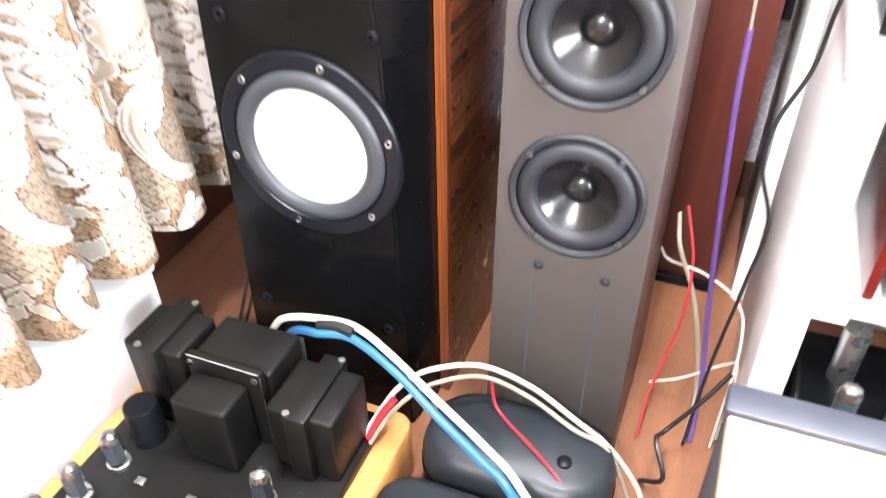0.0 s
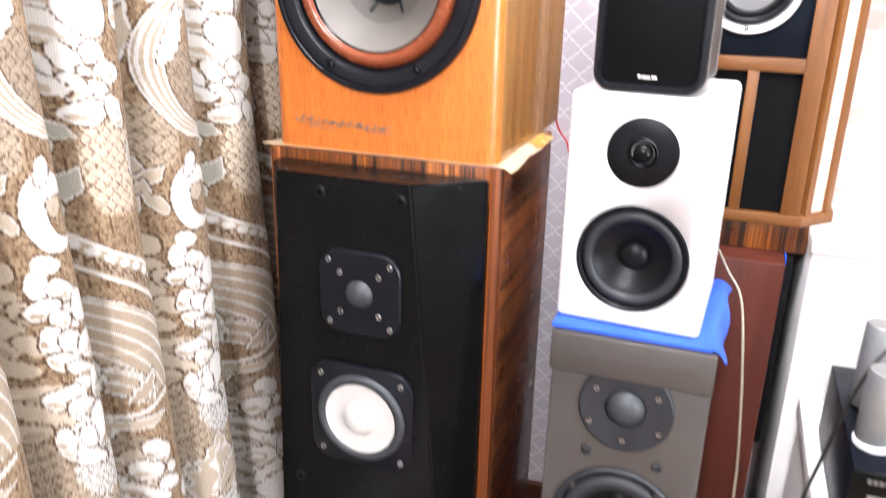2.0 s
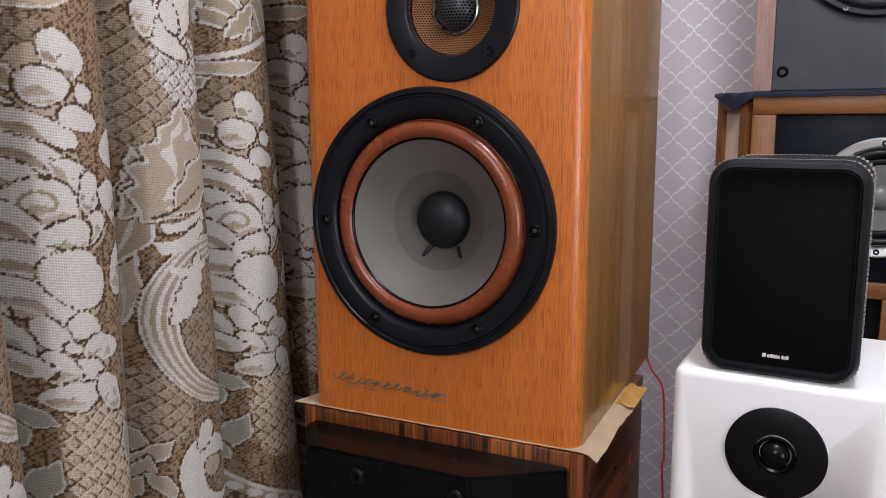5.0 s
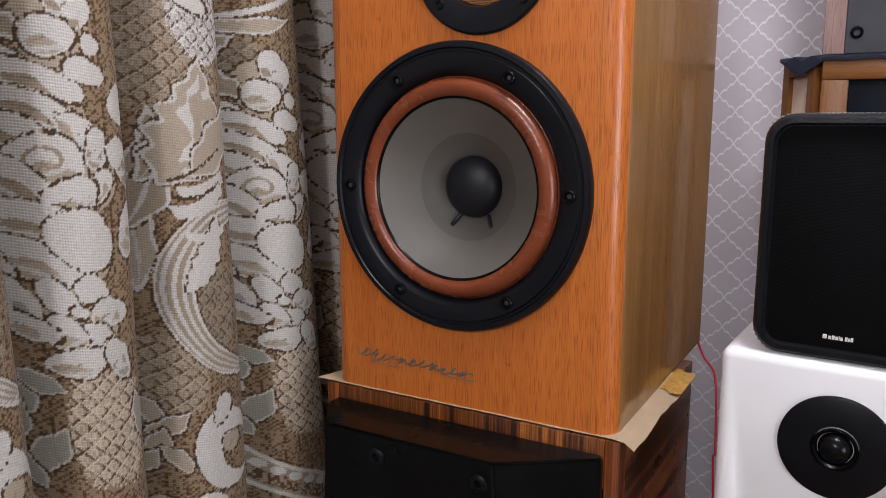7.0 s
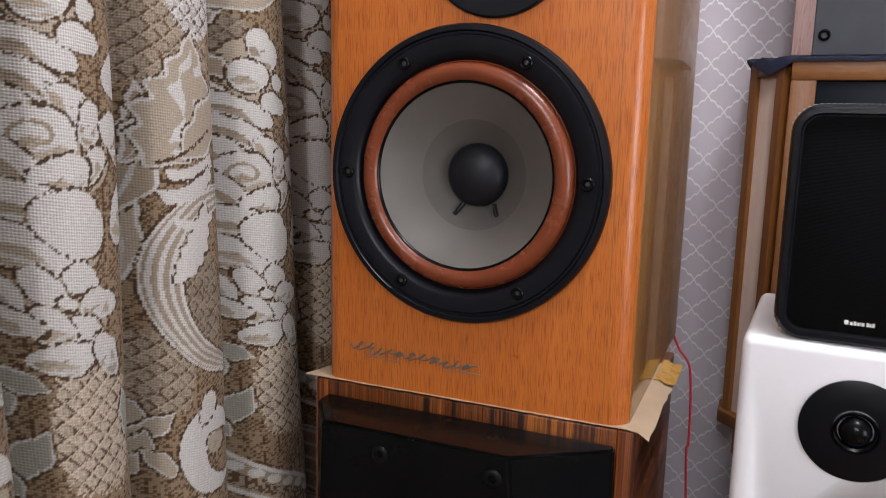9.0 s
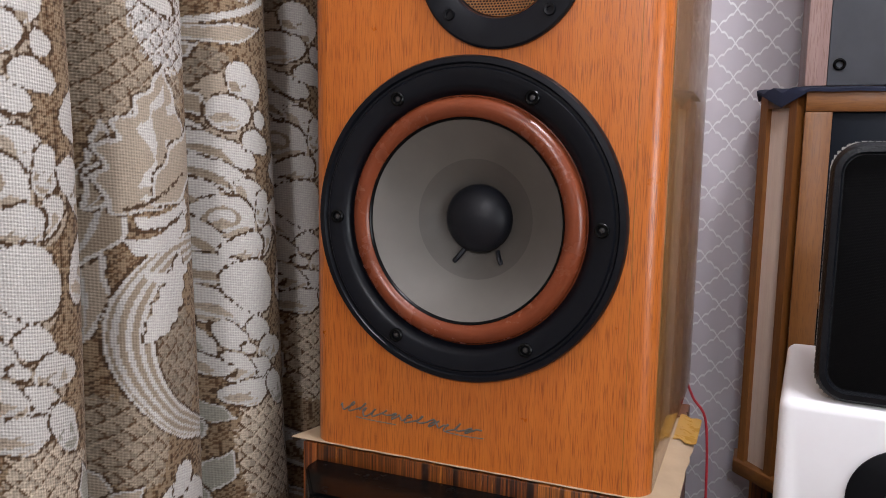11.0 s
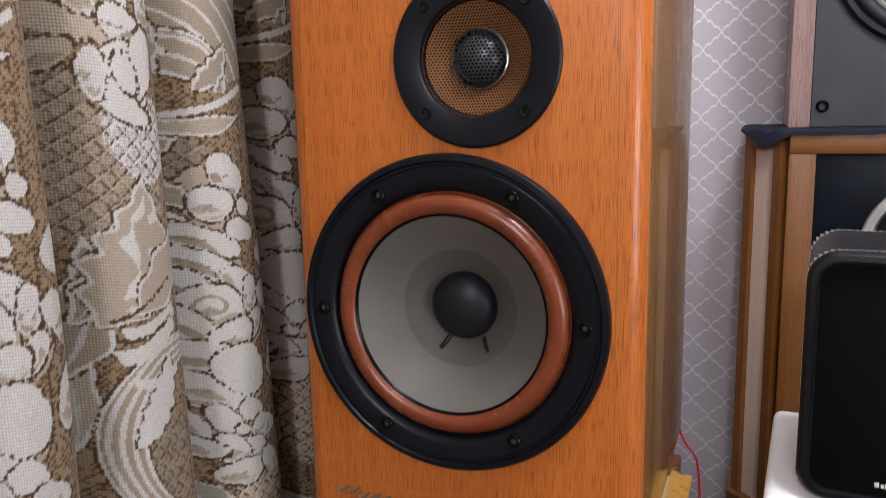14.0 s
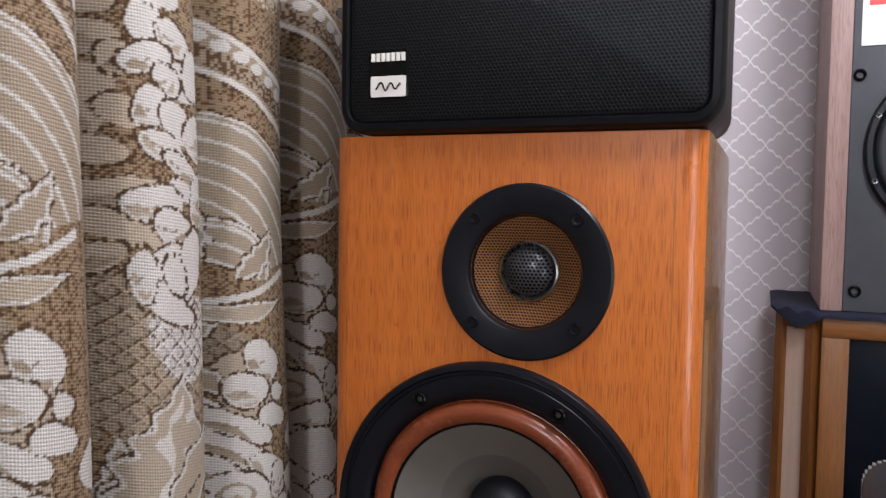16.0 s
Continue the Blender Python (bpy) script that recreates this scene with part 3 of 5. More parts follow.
        img[on & (speck < keep)] = colour

    def posy(col, rows, tints, fill=white):
        for k, (dx, dz, l, w, turn) in enumerate(rows):
            petal(*at(col, dx, dz), radians(turn), l * 0.00116, w * 0.00118, tints[k % len(tints)], fill)

    lattice(*at(A, -40, 185), 0.052, 0.075, beige, 0.35)
    lattice(*at(A, 4, 205), 0.034, 0.034, white * 0.9, 0.5)
    lattice(*at(A, -9, -80), 0.030, 0.052, beige * 0.8)
    lattice(*at(A, -48, -150), 0.034, 0.040, beige)
    lattice(*at(B, -57, 190), 0.030, 0.026, beige * 0.8)
    lattice(*at(B, -8, -185), 0.034, 0.058, pale * 1.2)
    # acanthus leaf
    for dx, dz, turn, l, w, fill in ((-68, 0, 1.72, 0.066, 0.014, pale), (-54, 58, 1.40, 0.066, 0.018, beige), (-38, 92, 1.2, 0.052, 0.016, beige)):
        u, v, d = leaf(*at(A, dx, dz), turn, l, w, fill, 11)
        img[(d < -0.003) & (np.abs(v) < 0.10)] = white * 0.85
    u, v, d = leaf(*at(A, -12, 104), 1.22, 0.068, 0.036, pale, 17, 0.0035, 0.22)
    blaze = (d < -0.002) & (np.abs(v - 0.15 - 0.3 * np.sin(u * 5)) < 0.14 + 0.10 * np.sin(u * 13)) & (u > -0.55)
    img[blaze] = white
    img[(d < -0.002) & (v < -0.2) & (np.sin(u * 16 + v * 3) > 0.72)] = white * 0.95
    u, v, d = leaf(*at(A, 14, 92), 0.95, 0.050, 0.018, pale, 9)
    stroke(A, -44, 50, 18, 88, -4, 0.0016, brown, 0.75)
    # striped scroll with a jagged white leaf inside
    scroll(*at(A, 46, -58), 0.070, 0.104, 96, 264, 4, 0.35, 0.004)
    stroke(A, -34, 40, 20, 60, -5, 0.0060, white)
    stroke(A, -40, 20, 16, 50, -8, 0.0070, white * 0.97)
    stroke(A, -38, 34, 18, 56, -6, 0.0018, brown, 0.75)
    u, v, d = leaf(*at(A, -6, -24), 1.10, 0.046, 0.013, white, 19)
    stroke(A, 16, 6, -30, -2, 6, 0.0045, white)
    # crescent and sprigs
    u, v = local(*at(A, 4, -232), 0)
    blob(np.maximum(np.hypot(u, v * 0.78) - 0.036, 0.020 - np.hypot(u - 0.016, v * 0.8 + 0.004)), white)
    petal(*at(A, 2, -186), 1.1, 0.017, 0.009, None)
    petal(*at(A, 10, -226), 0.9, 0.013, 0.009, pale, pale)
    for dx, dz, turn, l in ((-66, -190, 2.2, 0.024), (-50, -205, 0.7, 0.022), (-60, -228, 1.2, 0.022), (-46, -240, 2.3, 0.018), (-70, -250, 0.9, 0.020)):
        leaf(*at(A, dx, dz), turn, l, 0.009, pale, 6, 0.0016)
    # cluster of blossoms below the crescent
    posy(A, ((-65, -331, 17, 12, 0), (-64, -365, 14, 13, -20), (-68, -392, 12, 10, 0), (-63, -416, 17, 10, 0), (-46, -345, 12, 10, 30), (-44, -385, 13, 11, 0), (-52, -450, 28, 11, 20), (-45, -476, 30, 10, -12), (-62, -500, 16, 9, 40), (-60, -300, 14, 10, 50)), (beige, None), pale * 1.12)
    posy(A, ((-28, -315, 13, 14, 0), (-4, -322, 15, 12, -20), (-27, -341, 17, 10, 25), (8, -353, 15, 14, 0), (-12, -356, 12, 10, 0), (-26, -380, 12, 15, 0), (-4, -387, 14, 14, 0), (-15, -409, 20, 10, -25), (5, -424, 18, 8, -25), (3, -440, 14, 7, -20), (-22, -454, 20, 14, 10), (-5, -472, 21, 12, -10), (20, -345, 14, 16, 0), (22, -395, 14, 18, 20), (24, -445, 12, 18, -10), (-16, -290, 14, 10, 0)), (None, pale, beige))
    petal(*at(A, -12, -514), 0.2, 0.030, 0.028, beige)
    posy(A, ((9, -500, 12, 24, -20), (-14, -533, 25, 10, -25), (-35, -511, 8, 20, 0), (-8, -508, 9, 14, 30)), (None, None, pale))
    # tall spray
    posy(B, ((-55, 100, 36, 34, 0), (-45, 40, 46, 40, 10), (-48, -14, 44, 30, -10), (-30, 158, 26, 30, 20), (-26, -80, 26, 26, 0)), (None,), pale)
    leaf(*at(B, -64, 165), -0.6, 0.028, 0.011, beige)
    leaf(*at(B, -74, 205), 0.5, 0.026, 0.010, beige)
    posy(B, ((-70, 126, 16, 19, -60), (-43, 121, 27, 11, -20), (-69, 97, 18, 10, -20), (-42, 95, 35, 11, -25), (-16, 80, 17, 12, -30), (-63, 74, 23, 15, -35), (-41, 55, 22, 20, 30), (-3, 68, 9, 15, -10), (-5, 34, 16, 9, 50), (-60, 33, 31, 13, -35), (-26, 26, 21, 12, 40)), (pale, beige))
    posy(B, ((-65, 1, 33, 17, -5), (-50, -34, 32, 17, -15), (-20, -11, 22, 24, -20), (-80, -50, 12, 20, 10), (-18, 186, 17, 17, 0), (-34, 158, 18, 13, 15), (-8, 133, 14, 10, -5), (-1, 156, 8, 7, 0), (26, 60, 14, 20, 20), (28, 0, 12, 22, -15), (26, 110, 12, 16, 0)), (beige, pale, None, None))
    u, v = local(*at(B, -41, 55), 0.3)
    ring = np.abs(np.hypot(u, v * 1.1) - 0.0095 - 0.0016 * np.arctan2(v, u)) < 0.0016
    img[ring] = beige
    posy(B, ((-16, -56, 12, 11, -40), (-2, -77, 14, 12, 10), (-15, -101, 17, 12, -20), (-38, -97, 13, 14, 40), (-42, -64, 14, 10, -60)), (None, pale))
    petal(*at(B, -27, -76), 0, 0.0065, 0.0055)
    posy(B, ((-29, -123, 23, 11, 12), (-70, -75, 14, 22, 20), (-62, -94, 17, 9, -30), (4, -120, 10, 16, 20)), (pale, grey))
    for dx, dz, turn, l, w in ((-58, -146, -0.45, 0.018, 0.010), (-69, -163, 1.6, 0.016, 0.009), (-78, -190, 1.2, 0.028, 0.011), (-57, -212, 1.0, 0.030, 0.012), (-76, -226, 2.3, 0.026, 0.009), (26, -176, 1.7, 0.024, 0.011)):
        leaf(*at(B, dx, dz), turn, l, w, grey, 6, 0.0018)
    # beaded band
    u, v = local(*at(B, -28, -308), -0.68)
    bow = v - 0.010 * np.sin(u / 0.11 * math.pi)
    reach = np.abs(u) < 0.088
    blob(np.where(reach, np.abs(bow) - 0.021, 0.02), beige)
    img[reach & (np.abs(np.abs(bow) - 0.0180) < 0.0026)] = white
    img[reach & (np.abs(bow + 0.004) < 0.0085) & (speck < 0.6)] = brown * 1.5
    img[reach & (np.hypot((u % 0.0165) - 0.008, bow - 0.0085) < 0.0062)] = white
    # feathered swirl, with the narrow leaf under it
    scroll(*at(B, -74, -512), 0.058, 0.160, 18, 118, 5.5, 0.30, 0.026, 0.19)
    scroll(*at(B, -52, -506), 0.016, 0.058, 8, 165, 2.5, 0.5, 0.006, 0.22)
    leaf(*at(B, -70, -468), 1.35, 0.040, 0.013, grey)
    leaf(*at(B, -18, -480), 0.9, 0.032, 0.010, beige)
    stroke(B, -78, -530, 16, -490, -6, 0.0030, white)
    leaf(*at(B, -34, -534), 0.20, 0.046, 0.009, pale, 5, 0.0022)
    return np.clip(img * (0.94 + 0.12 * rng.random((H, W, 1))), 0, 1), P, Q, cell


def curtain_plan():
    """The plan of the hung cloth: wide round folds with narrow creases between. Gives y, x, the way along the cloth, the lean and the fold."""
    crest = np.concatenate((0.505 - 0.116 * np.arange(15, 0, -1), (0.505, 0.62, 0.738, 0.876, 1.0, 1.12)))
    lean = np.concatenate((np.full(16, -0.022), (-0.025, -0.01, -0.045, -0.045, -0.045)))
    y = np.arange(-1.21, 1.10, 0.0005)
    fold = np.interp(y, crest, np.arange(len(crest)))
    off = 2 * np.abs(fold - np.round(fold))
    soft = np.hanning(25) / np.hanning(25).sum()
    flat, drop = (np.convolve(np.pad(deep * off ** power, 12, "edge"), soft, "valid") for deep, power in ((0.058, 2.2), (0.098 + 0.008 * np.sin(y * 23), 3.4)))
    run = np.concatenate(([0], np.cumsum(np.hypot(np.diff(flat), np.diff(y)))))
    s = np.interp(run, np.interp(crest, y, run), np.arange(len(crest))) - 17
    wide = np.arange(0, np.interp(0.22, y, run), 0.006)
    fine = np.arange(wide[-1] + 0.006, run[-1], 0.00125)
    at = np.concatenate((wide, fine))
    return tuple(np.interp(at, run, q) for q in (y, drop, s, np.interp(y, crest, lean)))


def curtain():
    y, drop, fold, lean = curtain_plan()
    Z = np.concatenate((np.arange(0.30, 0.90, 0.003), np.arange(0.90, 1.88, 0.00155), np.linspace(1.88, TOP, 14)))
    ZZ = np.tile(Z[:, None], (1, len(y)))
    low = np.clip((1.1 - ZZ) / 0.8, 0, 1)
    XX = -0.737 - drop * (1 + 0.2 * low) + 0.02 * low + 0.0025 * np.sin(ZZ * 9 + fold * 2.1) * np.cos(ZZ * 3.3 + fold)
    YV = y + lean * (ZZ - 1.3) + 0.003 * np.sin(ZZ * 6.1 + fold * 1.7)
    tucked = fold > 1.5  # one more half repeat is tucked away behind the fold beside the tower
    woven = ZZ - 1.3 + 0.022 * fold - np.where(tucked, 0.095, 0)
    ZZ = ZZ + np.where(ZZ < 0.32, 0.010 * np.sin(y * 11), 0)
    SS = np.tile(fold * HALF + np.where(tucked, HALF + 0.013, 0), (len(Z), 1))
    tile, P, Q, cell = weave_tile()
    H, W = tile.shape[:2]
    col = tile[(woven % Q / cell).astype(int) % H, (SS % P / cell).astype(int) % W]
    rows, cols = XX.shape
    idx = np.arange(rows * cols).reshape(rows, cols)
    quads = np.stack((idx[:-1, :-1], idx[:-1, 1:], idx[1:, 1:], idx[1:, :-1]), -1).reshape(-1, 4)
    me = bpy.data.meshes.new("curtain")
    me.vertices.add(rows * cols)
    me.vertices.foreach_set("co", np.stack((XX, YV, ZZ), -1).astype(np.float32).ravel())
    me.loops.add(len(quads) * 4)
    me.loops.foreach_set("vertex_index", quads.ravel().astype(np.int32))
    me.polygons.add(len(quads))
    me.polygons.foreach_set("loop_start", np.arange(0, len(quads) * 4, 4, dtype=np.int32))
    me.update(calc_edges=True)
    me.polygons.foreach_set("use_smooth", [True] * len(quads))
    layer = me.attributes.new("weave", "FLOAT_COLOR", "POINT")
    layer.data.foreach_set("color", np.concatenate((col, np.ones((rows, cols, 1))), -1).astype(np.float32).ravel())
    uv = me.uv_layers.new(name="cloth")
    flat = np.stack((SS.ravel(), woven.ravel()), -1)[quads.ravel()]
    uv.data.foreach_set("uv", flat.astype(np.float32).ravel())
    me.materials.append(M_CURTAIN)
    return tagged(new("curtain", me), "floral beige and white jacquard curtain hanging in deep folds", "curtain")


curtain()


# ---- striped tower loudspeaker with a black baffle ----
def striped_tower():
    t = thing("tower_speaker", pose(-0.5025, 0.828, 0, -0.6), "tall loudspeaker in glossy striped macassar veneer with a faceted black baffle", "loudspeaker")
    w, top = 0.169, 1.124
    part("side_panel", box(-w, -w + 0.02, 0.018, 0.285, 0, top - 0.02, 0.001), M_ZEBRA_SIDE, t)
    part("side_panel", box(w - 0.02, w, 0.018, 0.285, 0, top - 0.02, 0.001), M_ZEBRA_SIDE, t)
    part("top_panel", box(-w, w, 0.018, 0.285, top - 0.02, top, 0.001), M_ZEBRA_SIDE, t)
    part("back_panel", box(-w + 0.02, w - 0.02, 0.265, 0.283, 0, top - 0.02), M_BLACK_SATIN, t)
    part("front_edge", box(w - 0.0155, w, 0, 0.018, 0, top, 0.0015), M_ZEBRA_EDGE, t, "orange striped front edge")
    part("front_edge", box(-w, -w + 0.0155, 0, 0.018, 0, top, 0.0015), M_ZEBRA_EDGE, t, "orange striped front edge")
    part("front_rail", box(-w + 0.0157, w - 0.0157, 0, 0.018, top - 0.05, top, 0.0015), M_ZEBRA, t, "striped front rail above the baffle")
    # baffle: flat middle that stands proud, side facets that fall back and widen towards the top
    bm = bmesh.new()
    plan = {0.0: (0.1535, 0.140, 0.088), 0.62: (0.1535, 0.120, 0.082), 1.109: (0.1535, 0.072, 0.068)}
    rings = []
    for z, (edge, fold, out) in plan.items():
        rings.append([bm.verts.new(p) for p in ((-edge, 0.0, z), (-edge, -0.02, z), (-0.136 + 0.018 * z / 1.109, -out, z), (fold, -out, z), (edge, -0.010, z), (edge, 0.0, z))])
    for a, b in zip(rings, rings[1:]):
        for i in range(6):
            bm.faces.new((a[i], a[(i + 1) % 6], b[(i + 1) % 6], b[i]))
    bm.faces.new(rings[0])
    bm.faces.new(rings[-1])
    bmesh.ops.bevel(bm, geom=list(bm.edges), offset=0.0025, segments=2, affect="EDGES")
    baffle = part("baffle", bm, M_BLACK_GLOSS, t, "gloss black faceted baffle")
    face = lambda z: -(0.088 - 0.006 * z / 0.62 if z < 0.62 else 0.082 - 0.014 * (z - 0.62) / 0.489)
    tweeter = part("tweeter", slab(0.118, 0.118, 0.03, [(0, -0.004), (0, 0.003), (0.002, 0.005)], 0.004, face(0.955), 0.955), M_BLACK_FLANGE, baffle)
    part("dome", lathe([(0.02, 0.004), (0.018, 0.008), (0.012, 0.013), (0, 0.016)], 0.004, face(0.955), 0.955, turns=28), M_GREY_RUBBER, tweeter)
    for sx, sz in ((-0.044, 0.044), (0.044, 0.044), (-0.044, -0.044), (0.044, -0.044), (-0.028, 0.028), (0.028, 0.028), (-0.028, -0.028), (0.028, -0.028)):
        socket_screw(0.004 + sx, face(0.955) - 0.005, 0.955 + sz, 0.0042, tweeter, M_STEEL)
    mid = part("midrange", slab(0.155, 0.155, 0.032, [(0, -0.004), (0, 0.003), (0.003, 0.005)], 0.006, face(0.772), 0.772), M_BLACK_FLANGE, baffle)
    for sx, sz in ((-0.06, 0.06), (0.06, 0.06), (-0.06, -0.06), (0.06, -0.06)):
        socket_screw(0.006 + sx, face(0.772) - 0.005, 0.772 + sz, 0.0045, mid, M_STEEL)
    y = face(0.772) - 0.005
    part("surround", lathe([(0.066, 0.0)] + [(0.0595 + 0.0065 * math.cos(a), 0.006 * math.sin(a)) for a in (math.pi * k / 6 for k in range(7))] + [(0.052, -0.002)], 0.006, y, 0.772, turns=56), M_GREY_RUBBER, mid)
    part("cone", lathe([(0.053, 0.0035), (0.045, 0.0022), (0.034, 0.0014), (0.024, 0.001)], 0.006, y, 0.772, turns=56), M_SILVER_CONE, mid)
    part("dust_cap", lathe([(0.026, 0.0), (0.024, 0.006), (0.018, 0.0115), (0.01, 0.015), (0, 0.016)], 0.006, y, 0.772, turns=36), M_SILVER_CONE, mid)
    # woofer with a nearly flat silver cone
    y, wz, wx = face(0.485), 0.487, 0.012
    woofer = part("woofer", lathe([(0.132, -0.003), (0.132, 0.003), (0.129, 0.006), (0.112, 0.006), (0.108, 0.002), (0.108, -0.004)], wx, y, wz, turns=72), M_BLACK_FLANGE, baffle)
    part("surround", lathe([(0.109, 0.001)] + [(0.096 + 0.0125 * math.cos(a), 0.002 + 0.010 * math.sin(a)) for a in (math.pi * k / 8 for k in range(9))] + [(0.082, -0.001)], wx, y, wz, turns=72), M_GREY_RUBBER, woofer)
    part("cone", lathe([(0.085, 0.002), (0.06, 0.0035), (0.03, 0.0045), (0, 0.005)], wx, y, wz, turns=64), M_SILVER_CONE, woofer, "wide shallow silver cone")
    for k in range(6):
        a = radians(15 + 60 * k)
        socket_screw(wx + 0.120 * math.cos(a), y - 0.006, wz + 0.120 * math.sin(a), 0.0055, woofer, M_STEEL)
    for sx, sz in ((-0.054, 1.087), (0.059, 1.087), (-0.094, 0.651), (0.111, 0.649), (-0.100, 0.20), (0.108, 0.20)):
        part("grille_socket", lathe([(0.0085, -0.002), (0.0085, 0.0015), (0.0065, 0.003), (0.004, 0.003), (0.0035, -0.003), (0, -0.003)], sx, face(sz), sz, turns=20), M_BLACK_SATIN, baffle)
    return t


striped_tower()


# ---- kraft paper and tape under the oak cabinet ----
def paper_sheet():
    t = thing("paper_sheet", pose(-0.5025, 0.84, 1.1258), "torn brown paper sheet with yellow tape laid over the tower", "paper")
    rng = random.Random(3)
    grid = []
    for j in range(13):
        row = []
        for i in range(33):
            x = -0.169 + (0.169 + 0.183) * i / 32
            y = 0.0003 + 0.215 * j / 12
            ragged = rng.uniform(-0.0009, 0.0009)
            over = max(0, x - 0.169)
            droop = over * (0.32 + 0.15 * math.sin(j * 0.9)) + max(0, -0.001 - y) * 0.25 + max(0, -0.169 - x) * 0.2
            row.append((x - (0.013 * (1 - j / 3) if i == 0 and j < 3 else 0) + (ragged * 1.6 if i in (0, 32) else 0), y + (ragged if j in (0, 12) else 0) - over * 0.5 * (1 - j / 12), 0.0006 - droop))
        grid.append(row)
    part("sheet", sheet(grid, 0.0007), M_PAPER, t)
    tape = sheet([[(x, 0.150 + 0.075 * j + 0.004 * math.sin(i * 2.0 + j), 0.0018 - max(0, x - 0.169) * 0.22) for i, x in enumerate((0.164, 0.170, 0.176, 0.181, 0.186))] for j in (0, 0.5, 1)], 0.0006)
    part("tape", tape, M_TAPE, t, "yellowed adhesive tape")


paper_sheet()


# ---- oak bookshelf loudspeaker ----
def oak_speaker():
    t = thing("bookshelf_speaker", pose(-0.5015, 0.842, 1.1262), "large orange oak veneered loudspeaker standing on the striped tower", "loudspeaker")
    w, h, r = 0.1605, 0.550, 0.020
    plan = [(-w, 0.355), (-w, r)] + [(-w + r - r * math.cos(a), r - r * math.sin(a)) for a in (math.pi / 2 * k / 6 for k in range(1, 6))] + [(-w + r, 0), (w - r, 0)] + [(w - r + r * math.sin(a), r - r * math.cos(a)) for a in (math.pi / 2 * k / 6 for k in range(1, 6))] + [(w, r), (w, 0.355)]
    cabinet = part("cabinet", prism(plan, 0, h), M_ORANGE, t)
    me = cabinet.data
    me.materials.append(M_ORANGE_SIDE)
    for f in me.polygons:
        if abs(f.normal.x) > 0.95:
            f.material_index = 1
    cut(cabinet, lathe([(0, 0.01), (0.112, 0.01), (0.112, -0.05), (0, -0.05)], -0.006, 0, 0.221, turns=64))
    cut(cabinet, lathe([(0, 0.01), (0.0468, 0.01), (0.0468, -0.03), (0, -0.03)], 0.022, 0, 0.4375, turns=48))
    part("edge_joint", box(w - 0.0232, w - 0.0226, -0.0002, 0.001, 0.001, h - 0.001), M_ORANGE_SIDE, cabinet, "thin veneer joint line")
    wx, wz = -0.006, 0.221
    y = 0.0
    woofer = part("woofer", lathe([(0.1405, 0.0), (0.1405, 0.0055), (0.1390, 0.0082), (0.1345, 0.0086), (0.1330, 0.0064), (0.1310, 0.0064), (0.1295, 0.0084), (0.1165, 0.0080), (0.1125, 0.0062), (0.1095, 0.0020), (0.107, -0.003)], wx, y, wz, turns=96), M_BLACK_FLANGE, t, "black ten inch woofer")
    part("surround", lathe([(0.108, 0.0)] + [(0.0975 + 0.0095 * math.cos(a), 0.0005 + 0.009 * math.sin(a)) for a in (math.pi * k / 10 for k in range(11))] + [(0.0875, -0.002)], wx, y, wz, turns=96), M_SURROUND, woofer, "rust brown rolled surround")
    part("cone", lathe([(0.0886, 0.001), (0.080, -0.006), (0.068, -0.016), (0.054, -0.027)], wx, y - 0.003, wz, turns=96), M_CONE, woofer, "grey paper cone")
    part("glue_line", lathe([(0.0900, 0.0015), (0.0892, 0.0030), (0.0880, 0.0022), (0.0872, 0.0005)], wx, y - 0.003, wz, turns=96), M_BLACK_GLOSS, woofer)
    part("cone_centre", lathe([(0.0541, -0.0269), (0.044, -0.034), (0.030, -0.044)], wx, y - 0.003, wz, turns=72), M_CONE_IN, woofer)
    part("dust_cap", lathe([(0.031, -0.046)] + [(0.031 * math.cos(a), -0.040 + 0.017 * math.sin(a)) for a in (math.pi / 2 * k / 8 for k in range(8))] + [(0, -0.023)], wx, y - 0.003, wz, turns=48), M_CAP, woofer)
    for dx, lean in ((-0.013, -0.008), (0.019, 0.006)):
        part("lead_wire", sweep([(wx + dx, y + 0.035, wz - 0.0285), (wx + dx + lean * 0.5, y + 0.031, wz - 0.035), (wx + dx + lean, y + 0.030, wz - 0.040)], 0.0022, 6, 4), M_CAP, woofer)
    for k in range(6):
        a = radians(60 * k)
        sx, sz = wx + 0.1205 * math.cos(a), wz + 0.1205 * math.sin(a)
        part("screw", lathe([(0.0062, -0.001), (0.0062, 0.0025), (0.0052, 0.0034), (0.0038, 0.0032), (0.0034, -0.0005), (0, -0.0005)], sx, y - 0.0078, sz, turns=16), M_BLACK_GLOSS, woofer)
        part("screw", lathe([(0.0030, -0.001), (0.0020, 0.0006), (0, 0.0008)], sx, y - 0.0082, sz, turns=10), M_SCREW, woofer)
    tx, tz = 0.022, 0.4375
    tweeter = part("tweeter", lathe([(0.0723, 0.0), (0.0723, 0.003), (0.0705, 0.0045), (0.0500, 0.0045), (0.0480, 0.0036), (0.0462, -0.002), (0.0455, -0.006)], tx, y, tz, turns=72), M_BLACK_FLANGE, t, "round black tweeter plate")
    part("mesh_ring", lathe([(0.0452, -0.0030), (0.041, -0.0042), (0.034, -0.0072), (0.028, -0.0105), (0.0235, -0.0135)], tx, y, tz, turns=56), M_BROWN_MESH, tweeter, "copper brown metal mesh")
    part("ring", lathe([(0.0252, -0.0135), (0.0250, -0.0095), (0.0238, -0.0085), (0.0222, -0.0100), (0.0205, -0.0135)], tx, y, tz, turns=48), M_STEEL, tweeter, "polished steel ring")
